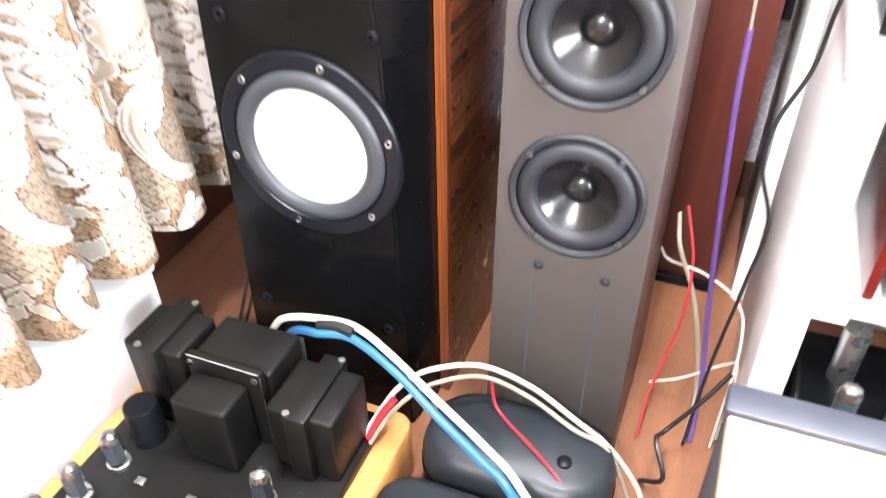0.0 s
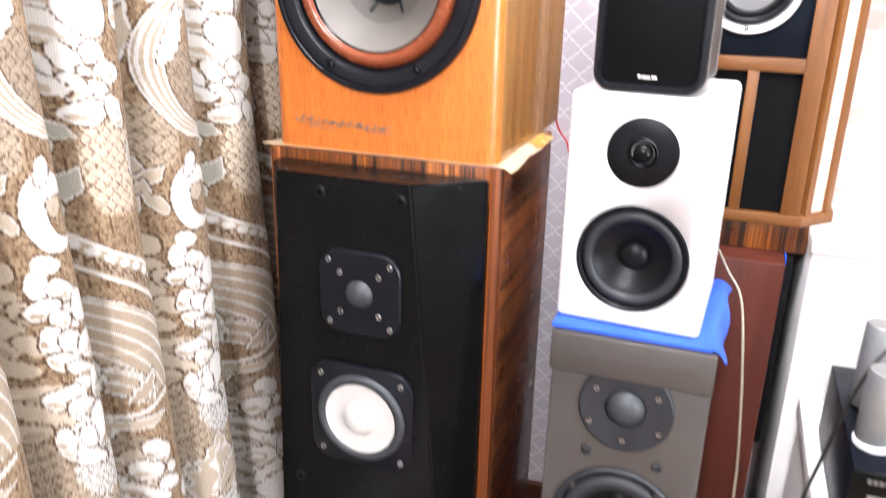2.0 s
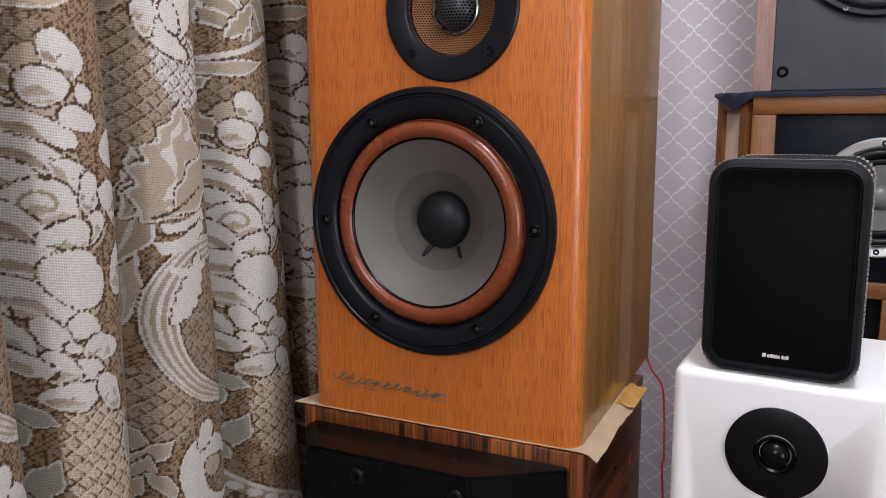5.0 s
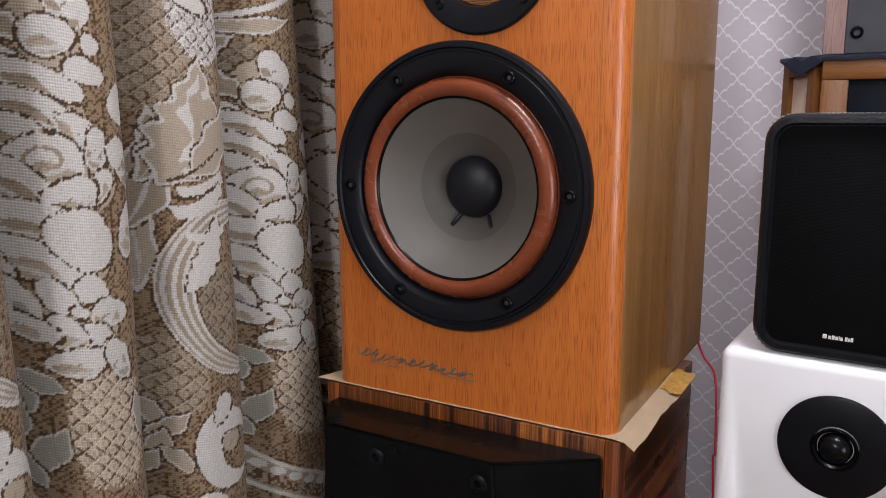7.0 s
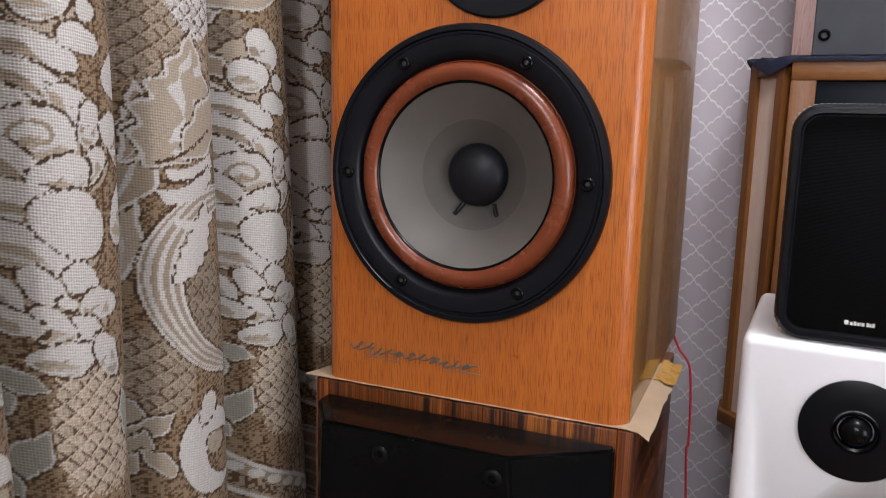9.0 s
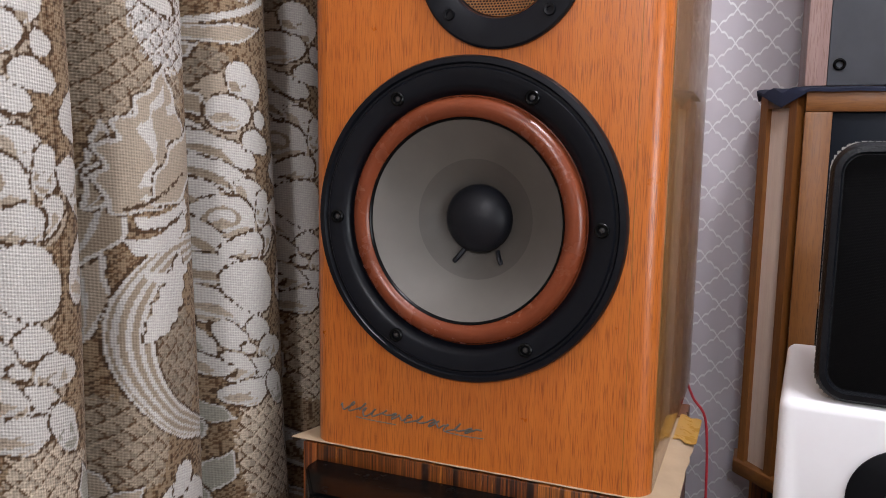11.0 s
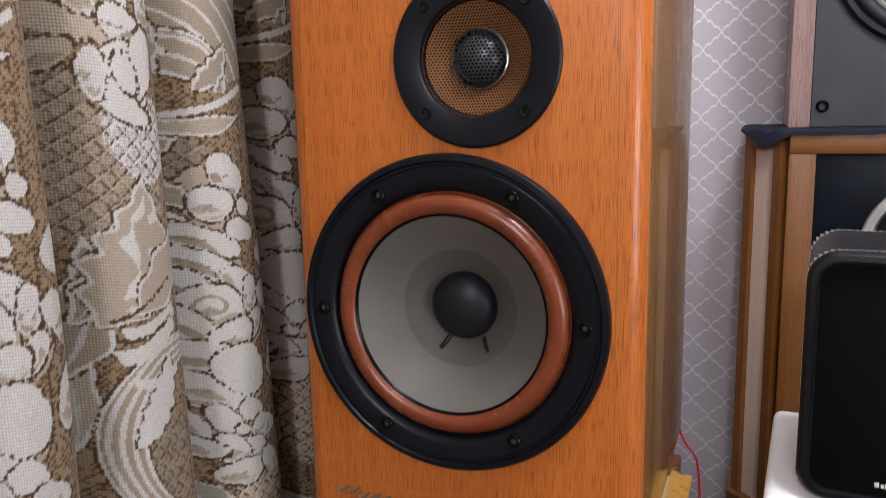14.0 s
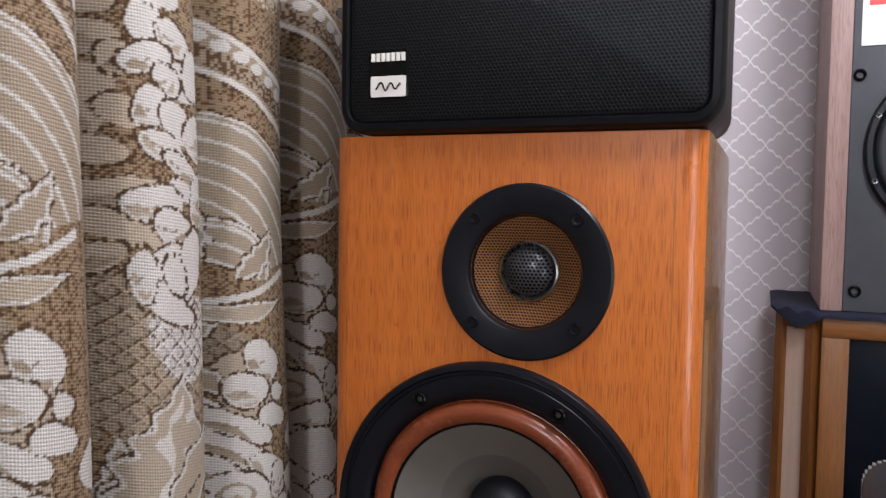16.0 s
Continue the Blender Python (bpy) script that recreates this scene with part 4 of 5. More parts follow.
    part("dome", lathe([(0.0212, -0.0135), (0.0200, -0.0080), (0.0165, -0.0030), (0.010, 0.0004), (0, 0.0016)], tx, y, tz, turns=40), M_BLACK_MESH, tweeter, "black mesh dome")
    for sx, sz in ((-0.043, 0.043), (0.043, 0.043), (-0.043, -0.043), (0.043, -0.043)):
        socket_screw(tx + sx, y - 0.0042, tz + sz, 0.0052, tweeter, M_BLACK_SATIN)
    # hand-drawn name: unreadable script as plain strokes
    script = bmesh.new()
    rng = random.Random(4)
    for start, end, mid, tall in ((-0.130, -0.104, 0.0395, 0.0042), (-0.106, -0.066, 0.0378, 0.0040), (-0.070, -0.028, 0.0368, 0.0034), (-0.034, 0.012, 0.0352, 0.0040)):
        pts, a, x, high, wide, drop = [], 0.0, start, tall, 0.0035, 0.0
        while x < end:
            if a % (2 * math.pi) < 0.5:
                high, wide, drop = tall * rng.uniform(0.5, 1.3), rng.uniform(0.0015, 0.0050), rng.uniform(-0.0012, 0.0012)
            z = high * math.sin(a) + drop + 0.0008 * math.sin(a * 2.3)
            pts.append((x + wide * math.cos(a * 0.93) + z * 0.5, -0.0002, mid + z))
            a += 0.5
            x += 0.0008 * rng.uniform(0.5, 1.5)
        sweep(pts, 0.0008, 4, 1, script)
    sweep([(-0.112, -0.0003, 0.0305), (-0.095, -0.0003, 0.0295), (-0.070, -0.0003, 0.0290)], 0.0006, 4, 4, script)
    sweep([(-0.020, -0.0003, 0.0300), (0.0, -0.0003, 0.0290), (0.016, -0.0003, 0.0295)], 0.0006, 4, 4, script)
    part("badge_script", script, M_INK, t, "faded grey script strokes")
    return t


oak_speaker()


# ---- black stage loudspeaker lying on top ----
def stage_speaker():
    t = thing("stage_speaker", pose(-0.489, 0.835, 1.6775), "compact black loudspeaker with a perforated steel grille", "loudspeaker")
    w, h, d = 0.317, 0.21, 0.20
    part("housing", slab(w, h, 0.024, [(0.03, -d), (0.008, -d), (0.002, -d + 0.03), (0, -0.02), (0, 0.0), (0.003, 0.004), (0.008, 0.005), (0.010, 0.001), (0.011, -0.004)], 0, 0, h / 2, 8), M_BLACK_SATIN, t)
    part("grille", slab(w - 0.020, h - 0.020, 0.015, [(0, -0.006), (0, 0.0015), (0.003, 0.0035)], 0, 0, h / 2, 6), M_PERF, t, "black perforated steel grille")
    badge = part("badge", slab(0.037, 0.042, 0.003, [(0, 0), (0, 0.0015), (0.0006, 0.002)], -0.1105, -0.0025, 0.050, 3), M_BLACK_GLOSS, t)
    part("white_field", slab(0.033, 0.0175, 0.001, [(0, 0), (0, 0.0004)], -0.1105, -0.0046, 0.0395, 2), M_LABEL, badge, "white lower field")
    bars = bmesh.new()
    for k in range(7):
        box(-0.1265 + k * 0.0047, -0.1265 + k * 0.0047 + 0.0035, -0.0052, -0.0045, 0.0605, 0.0675, 0, 2, bars)
    part("badge_bars", bars, M_LABEL, badge, "white lettering bars")
    script = sweep([(-0.122, -0.0052, 0.037), (-0.117, -0.0052, 0.043), (-0.113, -0.0052, 0.036), (-0.108, -0.0052, 0.0425), (-0.104, -0.0052, 0.037), (-0.099, -0.0052, 0.042)], 0.0008, 5, 5)
    part("badge_stroke", script, M_BLACK_SATIN, badge)
    for sx in (-w / 2, w / 2):
        part("side_bolt", lathe([(0.0045, -0.003), (0.0045, 0.003), (0, 0.004)], sx, -0.0, 0.105, turns=12), M_SCREW, t)
    part("lamp_window", lathe([(0.006, 0), (0.005, 0.002), (0, 0.0025)], 0.091, -0.0025, 0.112, turns=14), M_STEEL, t)


stage_speaker()


# ---- taupe tower loudspeaker ----
def taupe_tower():
    t = thing("tower_speaker", pose(-0.146, 0.750, 0, -3.2), "slim tower loudspeaker with taupe baffle and dark wine sides", "loudspeaker")
    w, h, d = 0.098, 0.938, 0.30
    shell = part("cabinet", box(-w, w, 0.016, d, 0, h - 0.001, 0.002), M_WINE, t, "dark wine veneered cabinet")
    baffle = part("baffle", box(-w, w, 0, 0.015, 0, h - 0.055, 0.003), M_GREY_BAFFLE, t, "taupe grey front baffle")
    for wz in (0.674, 0.474):
        for piece in (baffle, shell):
            cut(piece, lathe([(0, 0.02), (0.078, 0.02), (0.078, -0.07), (0, -0.07)], 0.002, 0, wz, turns=48))
    part("head_panel", box(-w - 0.003, w + 0.001, -0.008, 0.017, h - 0.054, h, 0.004), M_GREY_BAFFLE, t, "taupe moulded head panel")
    for x in (-0.043, 0.045):
        part("groove", box(x - 0.0012, x + 0.0012, -0.0002, 0.002, 0.01, 0.355), M_CHARCOAL, baffle)
    part("name_bar", box(-0.075, 0.078, -0.0084, -0.0078, h - 0.029, h - 0.024), M_GREY_BAFFLE, t, "faint raised lettering bar")
    tz = 0.846
    tweeter = part("tweeter", lathe([(0.0595, 0), (0.0595, 0.004), (0.057, 0.006), (0.026, 0.005), (0.024, 0.001)], 0.0, 0, tz, turns=56), M_RUBBER, baffle)
    part("dome", lathe([(0.0245, 0.0), (0.023, 0.006), (0.017, 0.012), (0.009, 0.0155), (0, 0.0165)], 0.0, 0, tz, turns=32), M_GREY_RUBBER, tweeter)
    for k in range(6):
        a = radians(30 + 60 * k)
        r = 0.050 if k % 2 else 0.044
        socket_screw(r * math.cos(a), -0.0058, tz + r * math.sin(a), 0.0038, tweeter, M_STEEL)
    mats = (M_RUBBER, M_RUBBER, M_POLY, M_POLY)
    for wz in (0.674, 0.474):
        round_driver(baffle, 0.002, 0, wz, 0.0845, 0.074, 0.049, 0, 0.0195, mats, 0.022, screws=4, screw_r=0.0042, start=50, lift=0.006, screw_at=0.077)
    for x, z in ((-0.044, 0.776), (0.046, 0.772), (-0.036, 0.364), (0.052, 0.361)):
        part("grille_socket", lathe([(0.0065, -0.001), (0.0065, 0.002), (0.004, 0.003), (0.003, -0.002), (0, -0.002)], x, 0, z, turns=14), M_RUBBER, baffle)


taupe_tower()


# ---- white loudspeaker on a blue cloth ----
def blue_cloth():
    bm = box(-0.249, -0.054, 0.801, 1.035, 0.9372, 0.9430, 0.0022, 2)
    grid = [[(-0.060 + 0.022 * (i / 8) ** 0.6 + 0.003 * math.sin(j * 1.1) * i / 8, 0.80 + 0.235 * j / 13 + 0.01 * i / 8, 0.9435 - 0.034 * (i / 8) ** 1.6 * (0.6 + 0.4 * math.sin(j * 0.45))) for i in range(9)] for j in range(14)]
    sheet(grid, 0.002, bm)
    tagged(part("cloth", bm, M_BLUE_CLOTH), "bright blue cloth folded over the taupe tower", "cloth")


blue_cloth()


def white_speaker():
    t = thing("bookshelf_speaker", pose(-0.161, 0.822, 0.9435, 0, 0, -3), "white painted bookshelf loudspeaker with black drivers", "loudspeaker")
    w, h, d = 0.089, 0.288, 0.19
    shell = part("cabinet", box(-w, w, 0, d, 0, h, 0.008, 4), M_WHITE_PAINT, t)
    cut(shell, lathe([(0, 0.02), (0.064, 0.02), (0.064, -0.05), (0, -0.05)], 0, 0, 0.0905, turns=48))
    tweeter = part("tweeter", lathe([(0.0415, 0), (0.0415, 0.0015), (0.040, 0.0025), (0.018, 0.0025), (0.015, -0.002)], 0.0, 0, 0.222, turns=56), M_BLACK_SATIN, t)
    part("dome_ring", lathe([(0.0165, 0.002), (0.0155, 0.004), (0.0135, 0.003), (0.0125, -0.001)], 0, 0, 0.222, turns=36), M_BLACK_GLOSS, tweeter)
    part("dome", lathe([(0.0125, 0.0), (0.0115, 0.005), (0.0085, 0.009), (0.0045, 0.011), (0, 0.0117)], 0, 0, 0.222, turns=28), M_BLACK_GLOSS, tweeter)
    round_driver(t, 0.0, 0, 0.0905, 0.0675, 0.061, 0.047, 0, 0.019, (M_BLACK_SATIN, M_RUBBER, M_BLACK_SATIN, M_BLACK_SATIN), 0.015, screws=0, lift=0.004)


white_speaker()


def leather_speaker():
    t = thing("desktop_speaker", pose(-0.165, 0.832, 1.2325, 0, 0, -4), "small black leatherette loudspeaker with scuffed piping", "loudspeaker")
    w, h, d = 0.126, 0.187, 0.11
    body = part("body", slab(w, h, 0.022, [(0.006, -d), (0.001, -d + 0.006), (0.0, -0.004), (0.0, 0.002), (0.003, 0.006), (0.007, 0.0065), (0.0085, 0.002)], 0, 0, h / 2, 8), M_LEATHER, t, "scuffed black leatherette body")
    part("grille", slab(w - 0.017, h - 0.017, 0.014, [(0, -0.003), (0, 0.0015), (0.002, 0.003)], 0, 0, h / 2, 8), M_GRILLE_CLOTH, t, "flat black cloth grille")
    pts = outline(w + 0.0002, h + 0.0002, 0.0221, 8)
    stitches = bmesh.new()
    for (ax, az), (bx, bz) in zip(pts, pts[1:] + pts[:1]):
        length = math.hypot(bx - ax, bz - az)
        n = max(1, int(length / 0.0042))
        ex, ez = abs(bx - ax) / length * 0.0013 + 0.0003, abs(bz - az) / length * 0.0013 + 0.0003
        for k in range(n):
            f = (k + 0.5) / n
            cx, cz = ax + (bx - ax) * f, az + (bz - az) * f
            for cy in (0.0, 0.098):
                box(cx - ex, cx + ex, cy - 0.0004, cy + 0.0004, cz - ez + h / 2, cz + ez + h / 2, 0, 2, stitches)
    tagged(part("stitching", stitches, M_STITCH, body), "pale grey stitching", kind="stuff")
    badge = bmesh.new()
    box(-0.0115, -0.0085, -0.0036, -0.0028, 0.0165, 0.0200, 0.0003, 2, badge)
    for k, (a, b) in enumerate(((-0.0075, -0.0055), (-0.0050, -0.0030), (-0.0026, -0.0006), (-0.0002, 0.0004), (0.0008, 0.0026), (0.0040, 0.0058), (0.0062, 0.0074), (0.0078, 0.0096))):
        box(a, b, -0.0036, -0.0028, 0.0165, 0.0190 + 0.0006 * (k % 2), 0, 2, badge)
    part("badge", badge, M_LABEL, t, "tiny white name bars")


leather_speaker()


# ---- mahogany tower, walnut cabinet and charcoal monitor against the wall ----
def mahogany_tower():
    t = thing("tower_speaker", pose(-0.08, 1.25, 0), "reddish mahogany tower loudspeaker with a black rear strip", "loudspeaker")
    part("cabinet", box(-0.16, 0.130, 0, 0.26, 0.02, 0.905, 0.003), M_MAHOG, t)
    part("side_grille", box(0.131, 0.147, 0.06, 0.25, 0.52, 0.90, 0.003), M_BLACK_SATIN, t, "black side panel")
    part("base", box(-0.165, 0.133, -0.008, 0.262, 0, 0.019, 0.002), M_BLACK_SATIN, t)


mahogany_tower()


def walnut_cabinet():
    t = thing("walnut_speaker", pose(-0.084, 1.30, 0.906), "walnut framed loudspeaker cabinet with cream corner grilles", "loudspeaker")
    z0, z1 = 0.052, 0.580
    a, b, back = 0.146, 0.200, 0.29
    plan = [(-a, 0.018), (a, 0.018), (b - 0.012, 0.066), (b - 0.012, back), (-b + 0.012, back), (-b + 0.012, 0.066)]
    part("carcass", prism(plan, z0, z1 - 0.001), M_WALNUT, t)
    part("plinth", prism([(-a + 0.015, 0.012), (a + 0.02, 0.012), (b - 0.02, 0.06), (b - 0.02, back - 0.01), (-b + 0.02, back - 0.01), (-b + 0.02, 0.06)], 0, 0.0515, 0.001), M_ZEBRA, t, "striped veneer plinth")
    top = [(-a - 0.004, -0.004), (a + 0.004, -0.004), (b + 0.004, 0.052), (b + 0.004, 0.10), (-b - 0.004, 0.10), (-b - 0.004, 0.052)]
    part("bottom_moulding", prism(top, z0 - 0.001, z0 + 0.018, 0.002), M_WALNUT_X, t)
    part("top_rail", box(-a, a, 0, 0.0175, z1 - 0.026, z1, 0.002), M_WALNUT_X, t)
    part("stile", box(-a, -a + 0.031, 0.0005, 0.0175, z0 + 0.018, z1 - 0.026, 0.001), M_WALNUT, t)
    part("stile", box(a - 0.031, a, 0.0005, 0.0175, z0 + 0.018, z1 - 0.026, 0.001), M_WALNUT, t)
    part("middle_rail", box(-a + 0.031, a - 0.031, 0.0008, 0.017, 0.306, 0.328, 0.001), M_WALNUT_X, t)
    part("mullion", box(0.031, 0.049, 0.0011, 0.017, z0 + 0.018, 0.306, 0.001), M_WALNUT, t)
    part("mullion", box(-0.049, -0.031, 0.0011, 0.017, z0 + 0.018, 0.306, 0.001), M_WALNUT, t)
    baffle = part("baffle", box(-a + 0.031, a - 0.031, 0.008, 0.0178, 0.328, z1 - 0.026, 0.001), M_BLACK_PAINT, t, "black painted upper baffle")
    for x0, x1 in ((-a + 0.031, -0.049), (-0.031, 0.031), (0.049, a - 0.031)):
        part("lower_panel", box(x0, x1, 0.010, 0.0178, z0 + 0.018, 0.306), M_GRILLE_CLOTH, t, "black cloth panel")
    # cream panels and posts on the chamfered corners
    for side in (-1, 1):
        ax, ay, bx, by = side * (a + 0.001), 0.016, side * (b - 0.010), 0.066
        dx, dy = bx - ax, by - ay
        nx, ny = (dy, -dx) if side > 0 else (-dy, dx)
        n = math.hypot(nx, ny)
        nx, ny = nx / n, ny / n

        def band(f0, f1, lift, zz0, zz1, name, material, label=""):
            p, q = (ax + dx * f0, ay + dy * f0), (ax + dx * f1, ay + dy * f1)
            plan = [(p[0] + nx * lift, p[1] + ny * lift), (q[0] + nx * lift, q[1] + ny * lift), (q[0] - nx * 0.004, q[1] - ny * 0.004), (p[0] - nx * 0.004, p[1] - ny * 0.004)]
            part(name, prism(plan, zz0, zz1), material, t, label)

        band(0.0, 0.20, 0.011, z0 + 0.018, z1 - 0.0015, "corner_post", M_WALNUT)
        band(0.80, 1.0, 0.011, z0 + 0.018, z1 - 0.0015, "corner_post", M_WALNUT)
        band(0.20, 0.80, 0.004, z0 + 0.018, z1 - 0.020, "corner_grille", M_CREAM_PANEL, "cream corner grille")
        band(0.20, 0.80, 0.0105, z1 - 0.020, z1 - 0.0015, "corner_rail", M_WALNUT_X)
    dx0, dz0 = 0.019, 0.443
    y = 0.008
    driver = part("woofer", lathe([(0.080, 0.0), (0.080, 0.006), (0.078, 0.008), (0.069, 0.007), (0.065, 0.002)], dx0, y, dz0, turns=72), M_BRIGHT_RING, baffle, "bright chrome ring")
    part("surround", lathe([(0.066, 0.003)] + [(0.0595 + 0.0060 * math.cos(q), 0.002 + 0.006 * math.sin(q)) for q in (math.pi * k / 8 for k in range(9))] + [(0.0525, 0.000), (0.0515, 0.003), (0.0485, 0.004), (0.0455, 0.003), (0.0435, -0.001)], dx0, y, dz0, turns=64), M_BLACK_SATIN, driver)
    part("cone", lathe([(0.0440, 0.0015), (0.033, 0.001), (0.018, 0.0005), (0.015, 0.0)], dx0, y, dz0, turns=56), M_GREYCONE, driver, "pale grey cone")
    part("dust_cap", lathe([(0.017, 0.0), (0.015, 0.005), (0.009, 0.009), (0, 0.0105)], dx0, y, dz0, turns=36), M_GREYCONE, driver)
    for k in range(4):
        q = radians(90 * k + 90)
        socket_screw(dx0 + 0.0725 * math.cos(q), y - 0.0078, dz0 + 0.0725 * math.sin(q), 0.004, driver, M_BLACK_SATIN)


walnut_cabinet()
bm = box(-0.235, 0.0535, 1.325, 1.50, 0.9053, 0.9058)
box(0.0508, 0.0535, 1.29, 1.35, 0.870, 0.9058, 0.001, 2, bm)
tagged(part("cloth", bm, M_BLUE_CLOTH), "blue cloth laid on the mahogany tower", "cloth")


def navy_cloth():
    grid = []
    for j in range(12):
        row = []
        for i in range(40):
            x, y = -0.206 + 0.418 * i / 39, -0.010 + 0.27 * j / 11
            front, left = -0.002 - y, -0.204 - x
            chamfer = -((x + 0.146) * 0.72 + (y + 0.002) * 0.694)
            out = max(0, front, left, chamfer)
            row.append((x - 0.084 + (0.66 * out if chamfer == out or left == out else 0), y + 1.30 + 0.62 * out, 1.4922 - 0.45 * out + 0.0005 * math.sin(i * 1.3)))
        grid.append(row)
    bm = sheet(grid, 0.004)
    tagged(part("cloth", bm, M_NAVY), "dark navy cloth draped over the walnut cabinet", "cloth")


navy_cloth()


def charcoal_monitor():
    t = thing("studio_monitor", pose(-0.033, 1.308, 1.4925), "charcoal faced studio monitor in a worn rosewood cabinet", "loudspeaker")
    w, h, d = 0.200, 0.60, 0.27
    part("side", box(-w, -w + 0.025, 0.004, d, 0, h, 0.0015), M_ROSY, t, "worn pinkish rosewood side")
    part("side", box(w - 0.025, w, 0.004, d, 0, h, 0.0015), M_ROSY, t, "worn pinkish rosewood side")
    part("top", box(-w + 0.0255, w - 0.0255, 0.004, d, h - 0.025, h, 0.001), M_ROSY, t)
    part("bottom", box(-w + 0.0255, w - 0.0255, 0.008, d, 0, 0.02, 0.001), M_ROSY, t)
    baffle = part("baffle", box(-w + 0.0255, w - 0.0255, 0.006, 0.03, 0.0005, h - 0.026, 0.001), M_CHARCOAL, t, "charcoal textured baffle")
    part("back", box(-w + 0.0255, w - 0.0255, d - 0.02, d - 0.001, 0.021, h - 0.026), M_BLACK_SATIN, t)
    woofer = part("woofer", lathe([(0.109, 0), (0.109, 0.007), (0.106, 0.010), (0.100, 0.010), (0.096, 0.003)], -0.050, 0.006, 0.200, turns=72), M_BLACK_FLANGE, baffle)
    part("surround", lathe([(0.097, 0.004)] + [(0.0885 + 0.008 * math.cos(q), 0.003 + 0.006 * math.sin(q)) for q in (math.pi * k / 8 for k in range(9))] + [(0.079, 0.0)], -0.050, 0.006, 0.200, turns=72), M_RUBBER, woofer)
    ribs = [(0.081 - 0.0025 * k, 0.004 - 0.0004 * k + (0.0018 if k % 2 else 0)) for k in range(22)]
    part("cone", lathe(ribs, -0.050, 0.006, 0.200, turns=72), M_CREAM_CONE, woofer, "cream ribbed cone")
    part("dust_cap", lathe([(0.03, -0.004), (0.028, 0.004), (0.018, 0.010), (0, 0.013)], -0.050, 0.006, 0.200, turns=40), M_CREAM_CONE, woofer)
    for k in range(8):
        q = radians(22 + 45 * k)
        socket_screw(-0.050 + 0.1035 * math.cos(q), -0.004, 0.200 + 0.1035 * math.sin(q), 0.004, woofer)
    part("port", lathe([(0.038, 0), (0.038, 0.004), (0.035, 0.006), (0.030, 0.003), (0.028, -0.005), (0.027, -0.02)], 0.034, 0.006, 0.062, turns=48), M_BLACK_SATIN, baffle)
    part("port_tube", lathe([(0.0275, 0.0005), (0.0268, 0.0008), (0, 0.0008)], 0.034, 0.006, 0.062, turns=32), M_BASEBOARD, baffle)
    for x, z in ((-0.162, 0.026), (0.162, 0.026), (-0.166, 0.291), (0.166, 0.291)):
        part("grille_socket", lathe([(0.0075, -0.001), (0.0075, 0.002), (0.0055, 0.0035), (0.004, 0.0025), (0.0035, -0.004), (0, -0.004)], x, 0.006, z, turns=18), M_BLACK_GLOSS, baffle)
    label = part("maker_label", box(-0.166, -0.116, 0.0045, 0.0062, 0.326, 0.395), M_LABEL, baffle, "white paper label with a red mark")
    part("label_mark", box(-0.159, -0.136, 0.0038, 0.0046, 0.374, 0.390), M_RED_LABEL, label, "red logo block")


charcoal_monitor()


# ---- white rack with amplifiers ----
def white_rack():
    t = thing("rack", pose(0.0, 0.0, 0), "white painted open rack carrying amplifiers", "rack")
    part("side_panel", box(0.105, 0.150, 0.795, 1.18, 0, 0.664, 0.002), M_WHITE_SHELF, t)
    part("side_panel", box(0.70, 0.745, 0.795, 1.18, 0, 0.664, 0.002), M_WHITE_SHELF, t)
    part("shelf", box(0.100, 0.75, 0.785, 1.185, 0.666, 0.700, 0.002), M_WHITE_SHELF, t)
    part("shelf", box(0.150, 0.70, 0.790, 1.18, 0.372, 0.398, 0.002), M_WHITE_SHELF, t)
    part("back_panel", box(0.150, 0.70, 1.165, 1.178, 0.13, 0.665), M_WHITE_SHELF, t)
    part("bracket", box(0.151, 0.19, 0.80, 0.83, 0.352, 0.3715, 0.001), M_WHITE_SHELF, t)


white_rack()


def disc_player():
    t = thing("disc_player", pose(0.12, 0.80, 0.7005), "black hi-fi component with a glossy front drawer", "hi-fi unit")
    part("casing", box(0, 0.43, 0.006, 0.28, 0.006, 0.118, 0.002), M_BLACK_PAINT, t)
    front = part("front_panel", box(-0.001, 0.431, 0, 0.0055, 0.003, 0.119, 0.0015), M_BLACK_GLOSS, t)
    part("drawer", box(0.078, 0.34, -0.003, -0.0002, 0.030, 0.090, 0.001), M_BLACK_SATIN, front)
    part("display", box(0.155, 0.26, -0.0045, -0.0032, 0.045, 0.080, 0.0005), M_GREY_METAL, front)
    part("power_button", box(0.018, 0.044, -0.002, -0.0002, 0.080, 0.090, 0.0005), M_STEEL, front)
    part("knob", lathe([(0.003, 0), (0.003, 0.003), (0, 0.0035)], 0.071, 0, 0.057, turns=12), M_STEEL, front)
    bars = bmesh.new()
    for k in range(7):
        box(0.015 + k * 0.0062, 0.015 + k * 0.0062 + 0.0045, -0.0008, -0.0002, 0.1055, 0.1115, 0, 2, bars)
    part("name_bars", bars, M_INK, front, "grey lettering bars")
    part("mark_bar", box(0.062, 0.085, -0.0008, -0.0002, 0.012, 0.018), M_INK, front, "grey lettering bar")
    for x in (0.03, 0.40):
        part("foot", lathe([(0.015, -0.0005), (0.015, 0.006), (0, 0.006)], x, 0.03, 0, "z", 16), M_RUBBER, t)


disc_player()


